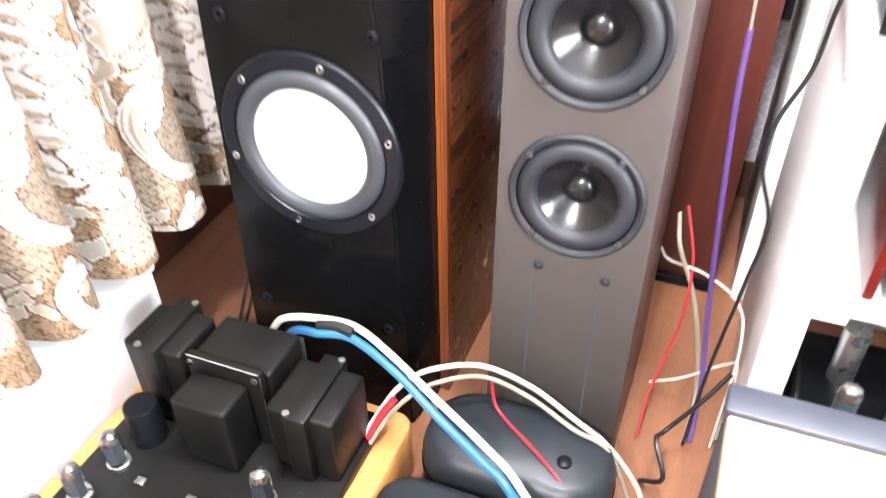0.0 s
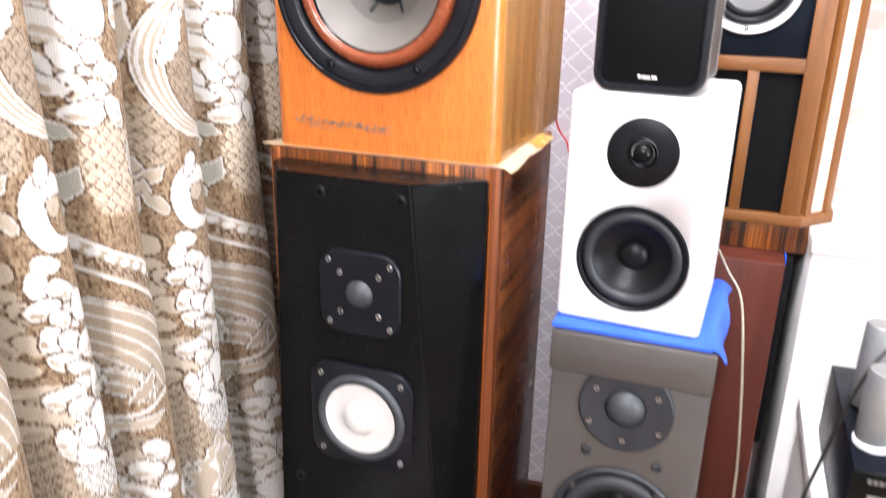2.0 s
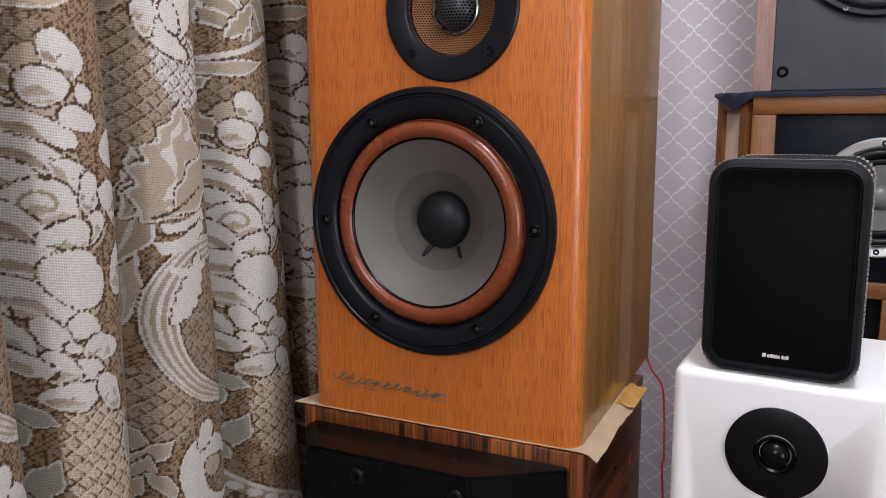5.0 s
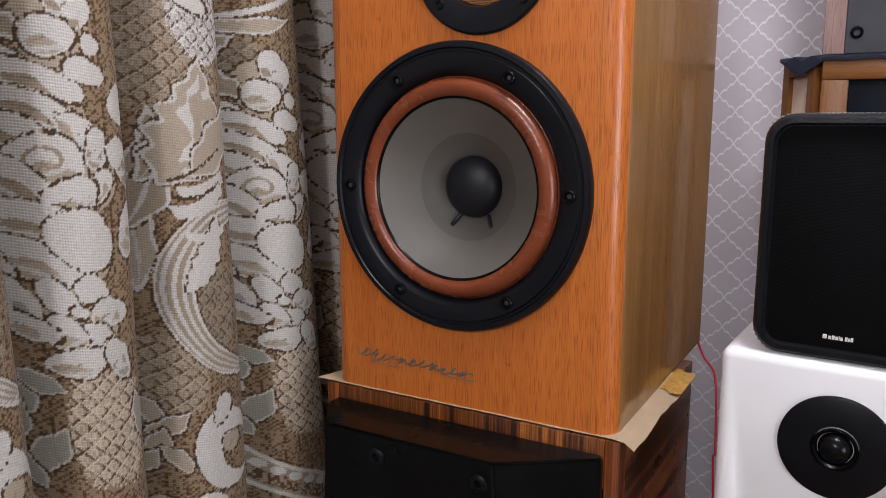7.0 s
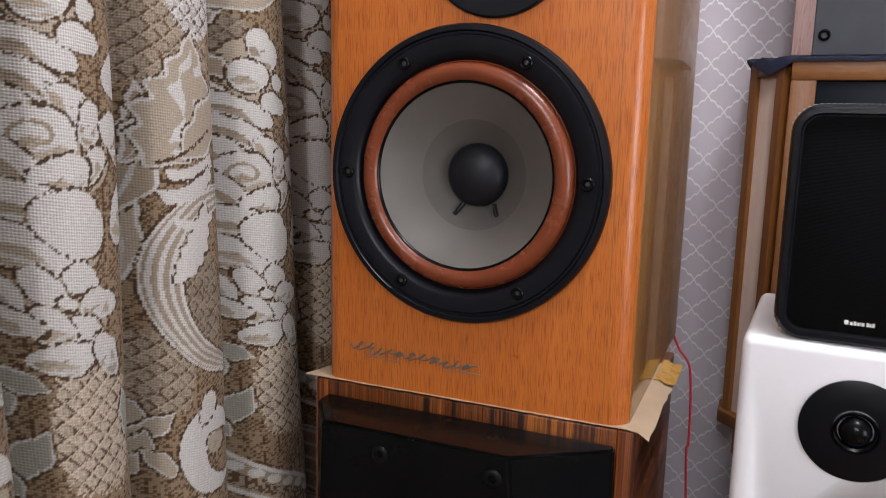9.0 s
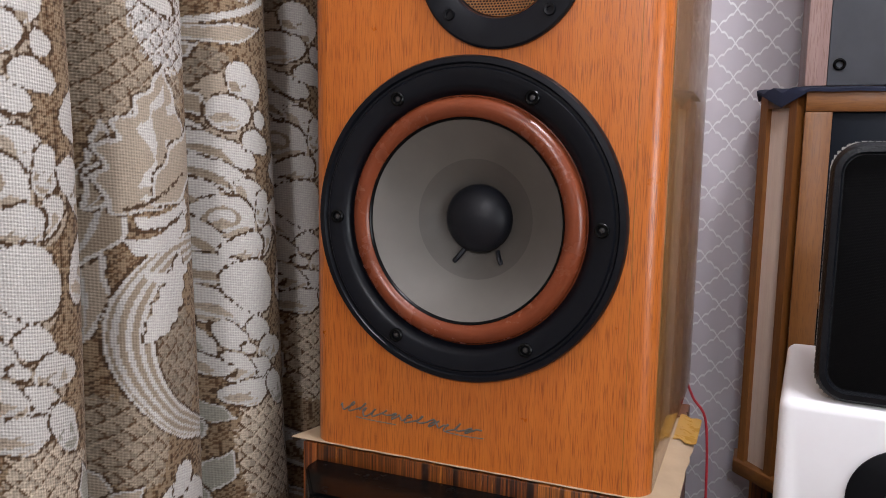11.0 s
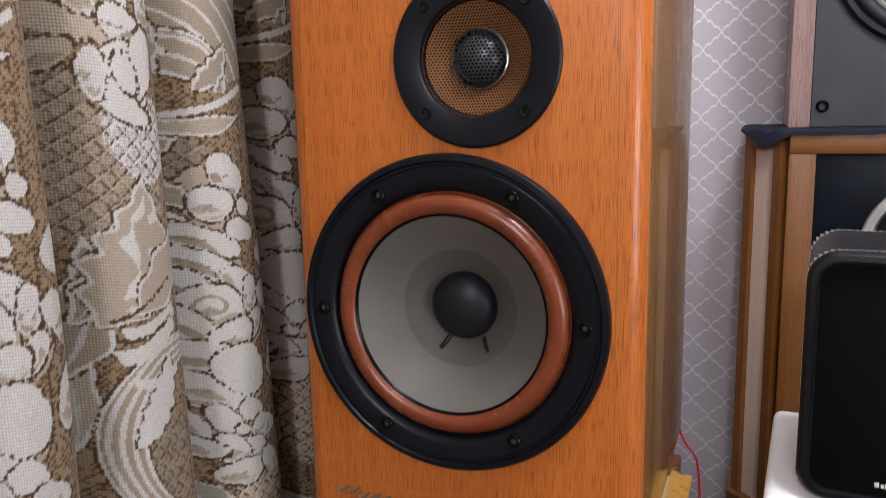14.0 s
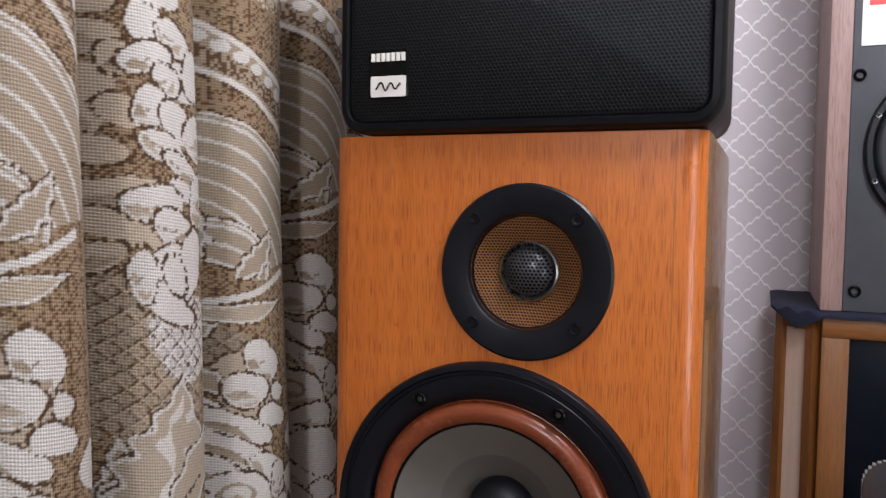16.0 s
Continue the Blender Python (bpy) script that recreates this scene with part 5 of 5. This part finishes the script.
def metal_can():
    t = thing("metal_can", pose(0.146, 0.868, 0.8195), "brushed silver cylinder standing on the player", "canister")
    part("body", lathe([(0, 0.008), (0.0205, 0.008), (0.0215, 0.012), (0.0215, 0.098), (0.020, 0.102), (0, 0.103)], 0, 0, 0, "z", 32), M_DULL_STEEL, t)
    part("base_ring", lathe([(0, 0), (0.0225, 0), (0.0235, 0.004), (0.0225, 0.0079), (0, 0.0079)], 0, 0, 0, "z", 32), M_WHITE_PAINT, t, "clear plastic foot ring")


metal_can()
can = thing("metal_can", pose(0.150, 0.965, 0.8195), "brushed silver cylinder standing behind another", "canister")
part("body", lathe([(0, 0.004), (0.019, 0.004), (0.020, 0.008), (0.020, 0.118), (0.018, 0.122), (0, 0.123)], 0, 0, 0, "z", 32), M_DULL_STEEL, can)
part("base_ring", lathe([(0, 0), (0.021, 0), (0.021, 0.0039), (0, 0.0039)], 0, 0, 0, "z", 32), M_BLACK_SATIN, can)
carton = thing("white_box", pose(0.30, 0.865, 0.8195), "plain white box on the disc player", "box")
part("body", box(-0.12, 0.12, 0.001, 0.184, 0, 0.060, 0.002), M_WHITE_PAINT, carton)
part("lid", box(-0.1215, 0.1215, 0, 0.1855, 0.0603, 0.0855, 0.003), M_WHITE_PAINT, carton)


def small_device(name, x0, x1, y0, y1, z0, z1, material, label):
    t = thing(name, pose((x0 + x1) / 2, y0, z0), label, "hi-fi unit")
    w, d, h = (x1 - x0) / 2, y1 - y0, z1 - z0
    part("casing", box(-w, w, 0.004, d, 0, h, 0.003), material, t)
    part("front_panel", box(-w + 0.003, w - 0.003, 0, 0.0038, 0.003, h - 0.003, 0.001), M_BLACK_GLOSS, t)
    part("button", lathe([(0.005, 0), (0.005, 0.003), (0, 0.0035)], -w * 0.6, 0, h * 0.4, turns=12), M_STEEL, t)
    return t




def block_transformer():
    t = thing("transformer", pose(0.30, 0.905, 0.9055), "blue grey two-tier enclosed transformer on the white box", "transformer")
    part("lower_can", box(-0.085, 0.10, 0, 0.12, 0, 0.062, 0.010, 3), M_GREY_METAL, t)
    part("core", box(-0.080, 0.095, 0.004, 0.116, 0.0622, 0.068), M_BLACK_SATIN, t)
    part("upper_can", box(-0.085, 0.10, 0, 0.12, 0.0682, 0.112, 0.010, 3), M_GREY_METAL, t)


block_transformer()


def valve_jar():
    t = thing("valve", pose(0.262, 0.878, 0.9055), "dark boxed valve with a brass base", "valve")
    part("base", lathe([(0, 0), (0.017, 0), (0.017, 0.012), (0.015, 0.014), (0, 0.014)], 0, 0, 0, "z", 24), M_TAPE, t)
    part("sleeve", box(-0.015, 0.015, -0.015, 0.015, 0.0142, 0.062, 0.003), M_BLACK_SATIN, t)
    bars = bmesh.new()
    for k in range(4):
        box(-0.010, 0.010 - 0.004 * (k % 2), -0.0156, -0.0149, 0.022 + 0.009 * k, 0.026 + 0.009 * k, 0, 2, bars)
    part("print", bars, M_LABEL, t, "white printed bars")


valve_jar()
small_device("power_supply", 0.19, 0.23, 1.06, 1.08, 0.8195, 0.945, M_BLACK_SATIN, "upright black power supply block")
small_device("tuner", 0.45, 0.72, 1.03, 1.16, 0.7005, 0.93, M_BLACK_SATIN, "tall black hi-fi component")


def valve(parent, x, y, z, r, h, name="valve", top=None):
    """A small miniature valve: socket > glass with a silvered top and plates inside."""
    sock = part(name, lathe([(0, 0), (r * 1.2, 0), (r * 1.2, 0.006), (r * 0.9, 0.008), (0, 0.008)], x, y, z, "z", 20), M_STEEL, parent)
    part("plates", box(x - r * 0.5, x + r * 0.5, y - r * 0.35, y + r * 0.35, z + 0.009, z + h * 0.7), M_GREY_METAL, sock)
    part("bulb", lathe([(r, 0.008), (r, h * 0.82), (r * 0.8, h * 0.93), (r * 0.3, h * 0.99), (0, h)], x, y, z, "z", 20), M_GLASS, sock)
    part("getter", lathe([(r * 0.93, h * 0.74), (r * 0.93, h * 0.82), (r * 0.74, h * 0.92), (r * 0.25, h * 0.975), (0, h * 0.98)], x, y, z, "z", 20), M_VALVE, sock, "silvered bulb top")
    return sock


def shelf_valve_amp():
    t = thing("valve_amplifier", pose(0.185, 0.80, 0.3985), "steel valve amplifier with red lacquered side and copper based bulbs", "amplifier")
    part("chassis", box(0.028, 0.48, 0.0, 0.28, 0.004, 0.066, 0.002), M_DULL_STEEL, t)
    part("side_plate", box(0.006, 0.019, -0.006, 0.20, 0.001, 0.185, 0.003), M_LACQUER_RED, t, "red lacquered side plate")
    for x in (0.05, 0.14, 0.22):
        part("knob", lathe([(0.011, 0), (0.011, 0.012), (0.009, 0.014), (0, 0.014)], x + 0.02, 0, 0.038, turns=20), M_STEEL, t)
    for x, y in ((0.105, 0.06), (0.20, 0.06), (0.30, 0.06)):
        v = part("power_valve", lathe([(0, 0), (0.022, 0), (0.022, 0.030), (0.020, 0.034), (0, 0.034)], x, y, 0.067, "z", 28), M_COPPER, t, "copper banded valve base")
        part("bulb", lathe([(0.018, 0.034), (0.020, 0.045), (0.031, 0.075), (0.033, 0.095), (0.027, 0.115), (0.019, 0.125), (0.019, 0.14), (0.012, 0.15), (0, 0.152)], x, y, 0.067, "z", 32), M_SMOKE, v, "smoked glass bulb")
    for x, y in ((0.055, 0.075), (0.15, 0.13), (0.25, 0.13)):
        valve(t, x, y, 0.067, 0.011, 0.055)
    part("transformer", box(0.09, 0.19, 0.17, 0.26, 0.067, 0.17, 0.004), M_BLACK_PAINT, t)
    part("transformer", box(0.24, 0.34, 0.17, 0.26, 0.067, 0.17, 0.004), M_BLACK_PAINT, t)


shelf_valve_amp()


def lower_valve_amp():
    t = thing("valve_amplifier", pose(0.16, 0.60, 0), "black valve amplifier with a row of small valves", "amplifier")
    part("chassis", box(0, 0.46, 0, 0.30, 0.0, 0.25, 0.003), M_BLACK_GLOSS, t)
    part("front_rail", box(-0.004, 0.464, -0.006, -0.0005, 0.22, 0.256, 0.002), M_TAPE, t, "brass yellow front rail")
    for k, x in enumerate((0.045, 0.105, 0.165, 0.225, 0.285)):
        valve(t, x, 0.13 + 0.012 * (k % 2), 0.2505, 0.0135, 0.076)
    part("capacitor", lathe([(0.016, 0), (0.016, 0.085), (0, 0.086)], 0.05, 0.22, 0.2505, "z", 24), M_STEEL, t)
    part("capacitor", lathe([(0.016, 0), (0.016, 0.085), (0, 0.086)], 0.19, 0.22, 0.2505, "z", 24), M_STEEL, t)
    part("terminal", box(0.130, 0.150, 0.205, 0.225, 0.2505, 0.285, 0.002), M_GREEN, t, "green terminal block")


lower_valve_amp()


def pale_box():
    t = thing("storage_box", pose(0.056, 0.10, 0), "box with pale maple top and dark grey edging", "box")
    part("body", box(0, 0.46, 0, 0.402, 0, 0.485, 0.003), M_CHARCOAL, t)
    part("top_board", box(0.0, 0.46, -0.002, 0.372, 0.4855, 0.500, 0.002), M_MAPLE, t, "pale maple top board")
    part("edge_strip", box(-0.003, 0.463, 0.3725, 0.406, 0.4855, 0.504, 0.003), M_NAVY_STRIP, t, "dark blue grey edge strip")


pale_box()


# ---- valve amplifier on the floor ----
def floor_amp():
    t = thing("valve_amplifier", pose(-0.54, 0.30, 0), "black valve amplifier with stacked transformers in a pine frame", "amplifier")
    part("frame", slab(0.43, 0.40, 0.03, [(0.002, 0), (0, 0.003), (0, 0.100), (0.003, 0.104)], 0, 0.18, 0, 5, "z"), M_PINE, t, "honey pine base frame")
    chassis = part("chassis", box(-0.178, 0.178, 0.01, 0.352, 0.1045, 0.122, 0.003), M_SCUFFED, t, "black painted top plate")

    def transformer(x0, x1, y0, y1, h, core):
        tr = part("transformer", box(x0, x1, y0, y1, 0.1225, 0.1225 + h * 0.94, 0.006, 3), M_SCUFFED, t, "worn black transformer can")
        if core:
            cx = (x0 + x1) / 2
            part("core", box(cx - 0.017, cx + 0.017, y0 - 0.012, y1 + 0.012, 0.123, 0.1225 + h, 0.003), M_SCUFFED, tr, "laminated iron core")
            for sx, sy in ((cx - 0.012, y0 - 0.006), (cx + 0.012, y1 + 0.006)):
                part("bolt", lathe([(0.005, 0), (0.005, 0.003), (0, 0.0035)], sx, sy, 0.1225 + h, "z", 8), M_STEEL, tr)

    transformer(-0.165, -0.070, 0.245, 0.330, 0.140, True)
    transformer(-0.062, 0.060, 0.262, 0.345, 0.135, False)
    transformer(-0.048, 0.036, 0.188, 0.246, 0.125, False)
    transformer(0.072, 0.170, 0.225, 0.320, 0.120, True)
    clamp = part("clamp", box(-0.060, 0.056, 0.2475, 0.2605, 0.1225, 0.262, 0.003), M_SCUFFED, t, "black clamp plate")
    part("worn_edge", sweep([(-0.058, 0.2478, 0.262), (0.0, 0.2476, 0.2622), (0.054, 0.2478, 0.262)], 0.0011, 6, 4), M_STEEL, clamp, "bare steel edge")
    part("worn_edge", sweep([(0.0555, 0.2478, 0.258), (0.0557, 0.2478, 0.20), (0.0555, 0.2478, 0.13)], 0.0010, 6, 4), M_STEEL, clamp, "bare steel edge")
    for bx in (-0.052, 0.047):
        part("bolt", lathe([(0.005, 0), (0.005, 0.003), (0, 0.0035)], bx, 0.2475, 0.250, turns=8), M_STEEL, clamp)
    part("capacitor", lathe([(0, 0), (0.024, 0), (0.024, 0.064), (0.022, 0.067), (0, 0.067)], -0.118, 0.200, 0.1225, "z", 32), M_BLACK_SATIN, t)
    for x, y in ((-0.128, 0.145), (-0.142, 0.085), (-0.150, 0.030), (0.092, 0.165), (0.075, 0.105), (0.03, 0.06)):
        valve(t, x, y, 0.1225, 0.0135, 0.066)
    for x, y in ((-0.08, 0.13), (-0.09, 0.07), (0.0, 0.13)):
        part("plug", box(x - 0.007, x + 0.007, y - 0.006, y + 0.006, 0.1225, 0.128, 0.001), M_STEEL, t)
    part("terminal", box(0.0, 0.045, 0.348, 0.372, 0.1225, 0.215, 0.003), M_GREY_METAL, t)


floor_amp()


def hard_case(x, y, w, d, h, r, label):
    t = thing("hard_case", pose(x, y, 0), label, "case")
    part("shell", slab(w, d, r, [(0.012, 0), (0.0, 0.012), (0.0, h - 0.03), (0.006, h - 0.01), (0.02, h)], 0, 0, 0, 10, "z"), M_CASE, t)
    part("lid_rim", slab(w + 0.004, d + 0.004, r + 0.002, [(0, h * 0.55), (0, h * 0.62)], 0, 0, 0, 10, "z"), M_BLACK_SATIN, t)
    part("knob", lathe([(0.010, 0), (0.010, 0.004), (0.006, 0.006), (0, 0.006)], w * 0.25, -d * 0.1, h, "z", 16), M_BLACK_SATIN, t)


hard_case(-0.165, 0.660, 0.27, 0.15, 0.145, 0.07, "dark rounded plastic case beside the taupe tower")
hard_case(-0.215, 0.470, 0.20, 0.19, 0.150, 0.05, "dark rounded plastic case beside the valve amplifier")

# ---- low white chest under the curtain, white cabinet by the back wall ----
chest = thing("chest", pose(-0.88, 0, 0), "low white chest below the curtain hem", "chest")
part("body", box(-0.12, 0.115, -0.9, 0.687, 0, 0.25, 0.004), M_WHITE_PAINT, chest)
part("lid", box(-0.12, 0.12, -0.9, 0.692, 0.2505, 0.272, 0.006), M_WHITE_PAINT, chest)
side = thing("side_cabinet", pose(0.36, 1.24, 0), "plain white cabinet against the back wall", "cabinet")
part("body", box(-0.275, 0.26, 0.002, 0.36, 0, 0.934, 0.003), M_WHITE_SHELF, side)
part("top", box(-0.278, 0.263, -0.004, 0.362, 0.9345, 0.956, 0.003), M_WHITE_SHELF, side)

# ---- cables ----
cable("cable", [(-0.53, 0.668, 0.20), (-0.50, 0.664, 0.235), (-0.455, 0.650, 0.256), (-0.403, 0.652, 0.262), (-0.327, 0.626, 0.25), (-0.252, 0.596, 0.22), (-0.192, 0.578, 0.19), (-0.15, 0.562, 0.172), (-0.10, 0.50, 0.165), (-0.09, 0.40, 0.02)], 0.0062, M_W_BLUE, "thick blue speaker cable arching over the amplifier")
cable("cable", [(-0.55, 0.672, 0.21), (-0.52, 0.664, 0.25), (-0.475, 0.664, 0.267), (-0.406, 0.664, 0.274), (-0.338, 0.638, 0.267), (-0.268, 0.612, 0.241), (-0.198, 0.592, 0.207), (-0.14, 0.568, 0.18), (-0.085, 0.50, 0.165), (-0.07, 0.40, 0.02)], 0.0052, M_W_WHITE, "white speaker cable arching over the amplifier")
cable("cable_sleeve", [(-0.458, 0.660, 0.262), (-0.43, 0.661, 0.268), (-0.402, 0.657, 0.268)], 0.0095, M_W_BLACK, "black shrink sleeve round two speaker cables")
cable("cable", [(-0.372, 0.606, 0.13), (-0.355, 0.628, 0.165), (-0.335, 0.650, 0.195), (-0.301, 0.676, 0.215), (-0.24, 0.713, 0.21), (-0.171, 0.728, 0.18), (-0.102, 0.715, 0.153), (-0.045, 0.70, 0.13), (0.002, 0.707, 0.05), (0.01, 0.70, 0.005)], 0.0038, M_W_WHITE, "white cable lying over the dark case")
cable("cable", [(-0.362, 0.600, 0.12), (-0.345, 0.620, 0.155), (-0.322, 0.640, 0.185), (-0.29, 0.663, 0.205), (-0.235, 0.703, 0.20), (-0.171, 0.716, 0.172), (-0.10, 0.70, 0.150), (-0.05, 0.69, 0.14), (-0.012, 0.69, 0.05), (0.0, 0.68, 0.005)], 0.0034, M_W_GREY, "grey cable lying over the dark case")
cable("cable", [(-0.366, 0.604, 0.125), (-0.352, 0.622, 0.16), (-0.338, 0.638, 0.182)], 0.0058, M_W_RED, "red cable plug behind the amplifier")
cable("cable", [(-0.223, 0.714, 0.19), (-0.212, 0.700, 0.155), (-0.185, 0.680, 0.1475), (-0.156, 0.660, 0.1475), (-0.105, 0.622, 0.147), (-0.07, 0.600, 0.12), (-0.05, 0.592, 0.06), (-0.045, 0.59, 0.003)], 0.0024, M_W_RED, "thin red wire over the dark case")
cable("cable", [(-0.64, 0.70, 0.004), (-0.70, 0.76, 0.03), (-0.69, 0.81, 0.12), (-0.665, 0.79, 0.20), (-0.675, 0.74, 0.10), (-0.66, 0.70, 0.004)], 0.0030, M_W_BLACK, "loop of black cable beside the striped tower")
cable("cable", [(-0.062, 1.005, 1.0), (-0.045, 1.02, 0.965), (-0.022, 1.0, 0.93), (-0.008, 0.97, 0.84), (0.004, 0.955, 0.72), (0.008, 0.945, 0.64)], 0.0019, M_W_GREY, "thin beige lead hanging from the white speaker")
cable("cable", [(0.008, 0.945, 0.64), (0.012, 0.935, 0.54), (0.026, 0.93, 0.37), (0.042, 0.925, 0.21), (0.056, 0.91, 0.10), (0.060, 0.86, 0.006)], 0.0040, M_W_PURPLE, "purple cable hanging beside the taupe tower")
cable("cable", [(0.19, 0.99, 0.93), (0.165, 0.93, 0.945), (0.125, 0.90, 0.88), (0.100, 0.90, 0.76), (0.088, 0.90, 0.69), (0.082, 0.90, 0.62), (0.060, 0.90, 0.55), (0.059, 0.90, 0.485), (0.084, 0.90, 0.405), (0.077, 0.90, 0.307), (0.06, 0.88, 0.15), (0.05, 0.85, 0.005)], 0.0026, M_W_BLACK, "black lead running down beside the rack")
cable("cable", [(-0.030, 1.03, 0.31), (-0.017, 0.98, 0.282), (0.018, 0.97, 0.203), (0.045, 0.95, 0.10), (0.055, 0.92, 0.03), (0.05, 0.85, 0.005)], 0.0036, M_W_GREY, "pale cable tangled on the floor")
cable("cable", [(-0.049, 1.06, 0.22), (-0.03, 0.99, 0.25), (0.026, 0.97, 0.252), (0.079, 0.94, 0.235), (0.095, 0.90, 0.19), (0.092, 0.87, 0.05), (0.09, 0.86, 0.004)], 0.0022, M_W_WHITE, "pale looped cable beside the rack")
cable("cable", [(-0.02, 1.04, 0.32), (0.005, 0.98, 0.26), (0.006, 0.95, 0.16), (-0.015, 0.90, 0.055), (-0.02, 0.84, 0.006)], 0.0022, M_W_RED, "thin red wire on the floor")
cable("cable", [(-0.02, 0.95, 0.02), (0.03, 0.94, 0.06), (0.084, 0.92, 0.129), (0.10, 0.90, 0.14), (0.098, 0.88, 0.004)], 0.0025, M_W_WHITE, "pale cable hooked behind the rack")
cable("cable", [(0.09, 0.86, 0.17), (0.06, 0.84, 0.12), (0.02, 0.82, 0.06), (0.01, 0.78, 0.08), (0.03, 0.74, 0.05), (0.0, 0.76, 0.005)], 0.0036, M_W_BLACK, "black cable tangled on the floor")
cable("cable", [(0.150, 0.585, 0.10), (0.140, 0.575, 0.24), (0.150, 0.568, 0.275), (0.185, 0.566, 0.268), (0.23, 0.572, 0.262), (0.30, 0.575, 0.26), (0.42, 0.58, 0.22)], 0.0040, M_W_YELLOW, "yellow wire in front of the lower amplifier")
cable("cable", [(0.155, 0.580, 0.10), (0.165, 0.572, 0.25), (0.19, 0.566, 0.258), (0.215, 0.575, 0.255), (0.225, 0.585, 0.20)], 0.0034, M_W_BLUE, "blue wire in front of the lower amplifier")
cable("cable", [(-0.357, 1.2, 1.176), (-0.353, 1.2, 1.172), (-0.347, 1.2, 1.135), (-0.336, 1.2, 1.106), (-0.321, 1.2, 1.084), (-0.316, 1.2, 1.04), (-0.314, 1.2, 0.977), (-0.313, 1.2, 0.911), (-0.275, 1.20, 0.40), (-0.27, 1.20, 0.003)], 0.0016, M_W_RED, "thin red wire hanging behind the oak speaker")

# ---- ceiling lamps ----
for lamp_x, lamp_y, watts in LAMPS:
    lamp = thing("ceiling_lamp", pose(lamp_x, lamp_y, TOP), "plain white ceiling light fitting", "lamp", "ceiling lamps")
    part("housing", lathe([(0.09, -0.001), (0.09, -0.03), (0.04, -0.05), (0, -0.05)], 0, 0, 0, "z", 32), M_WHITE_PAINT, lamp)
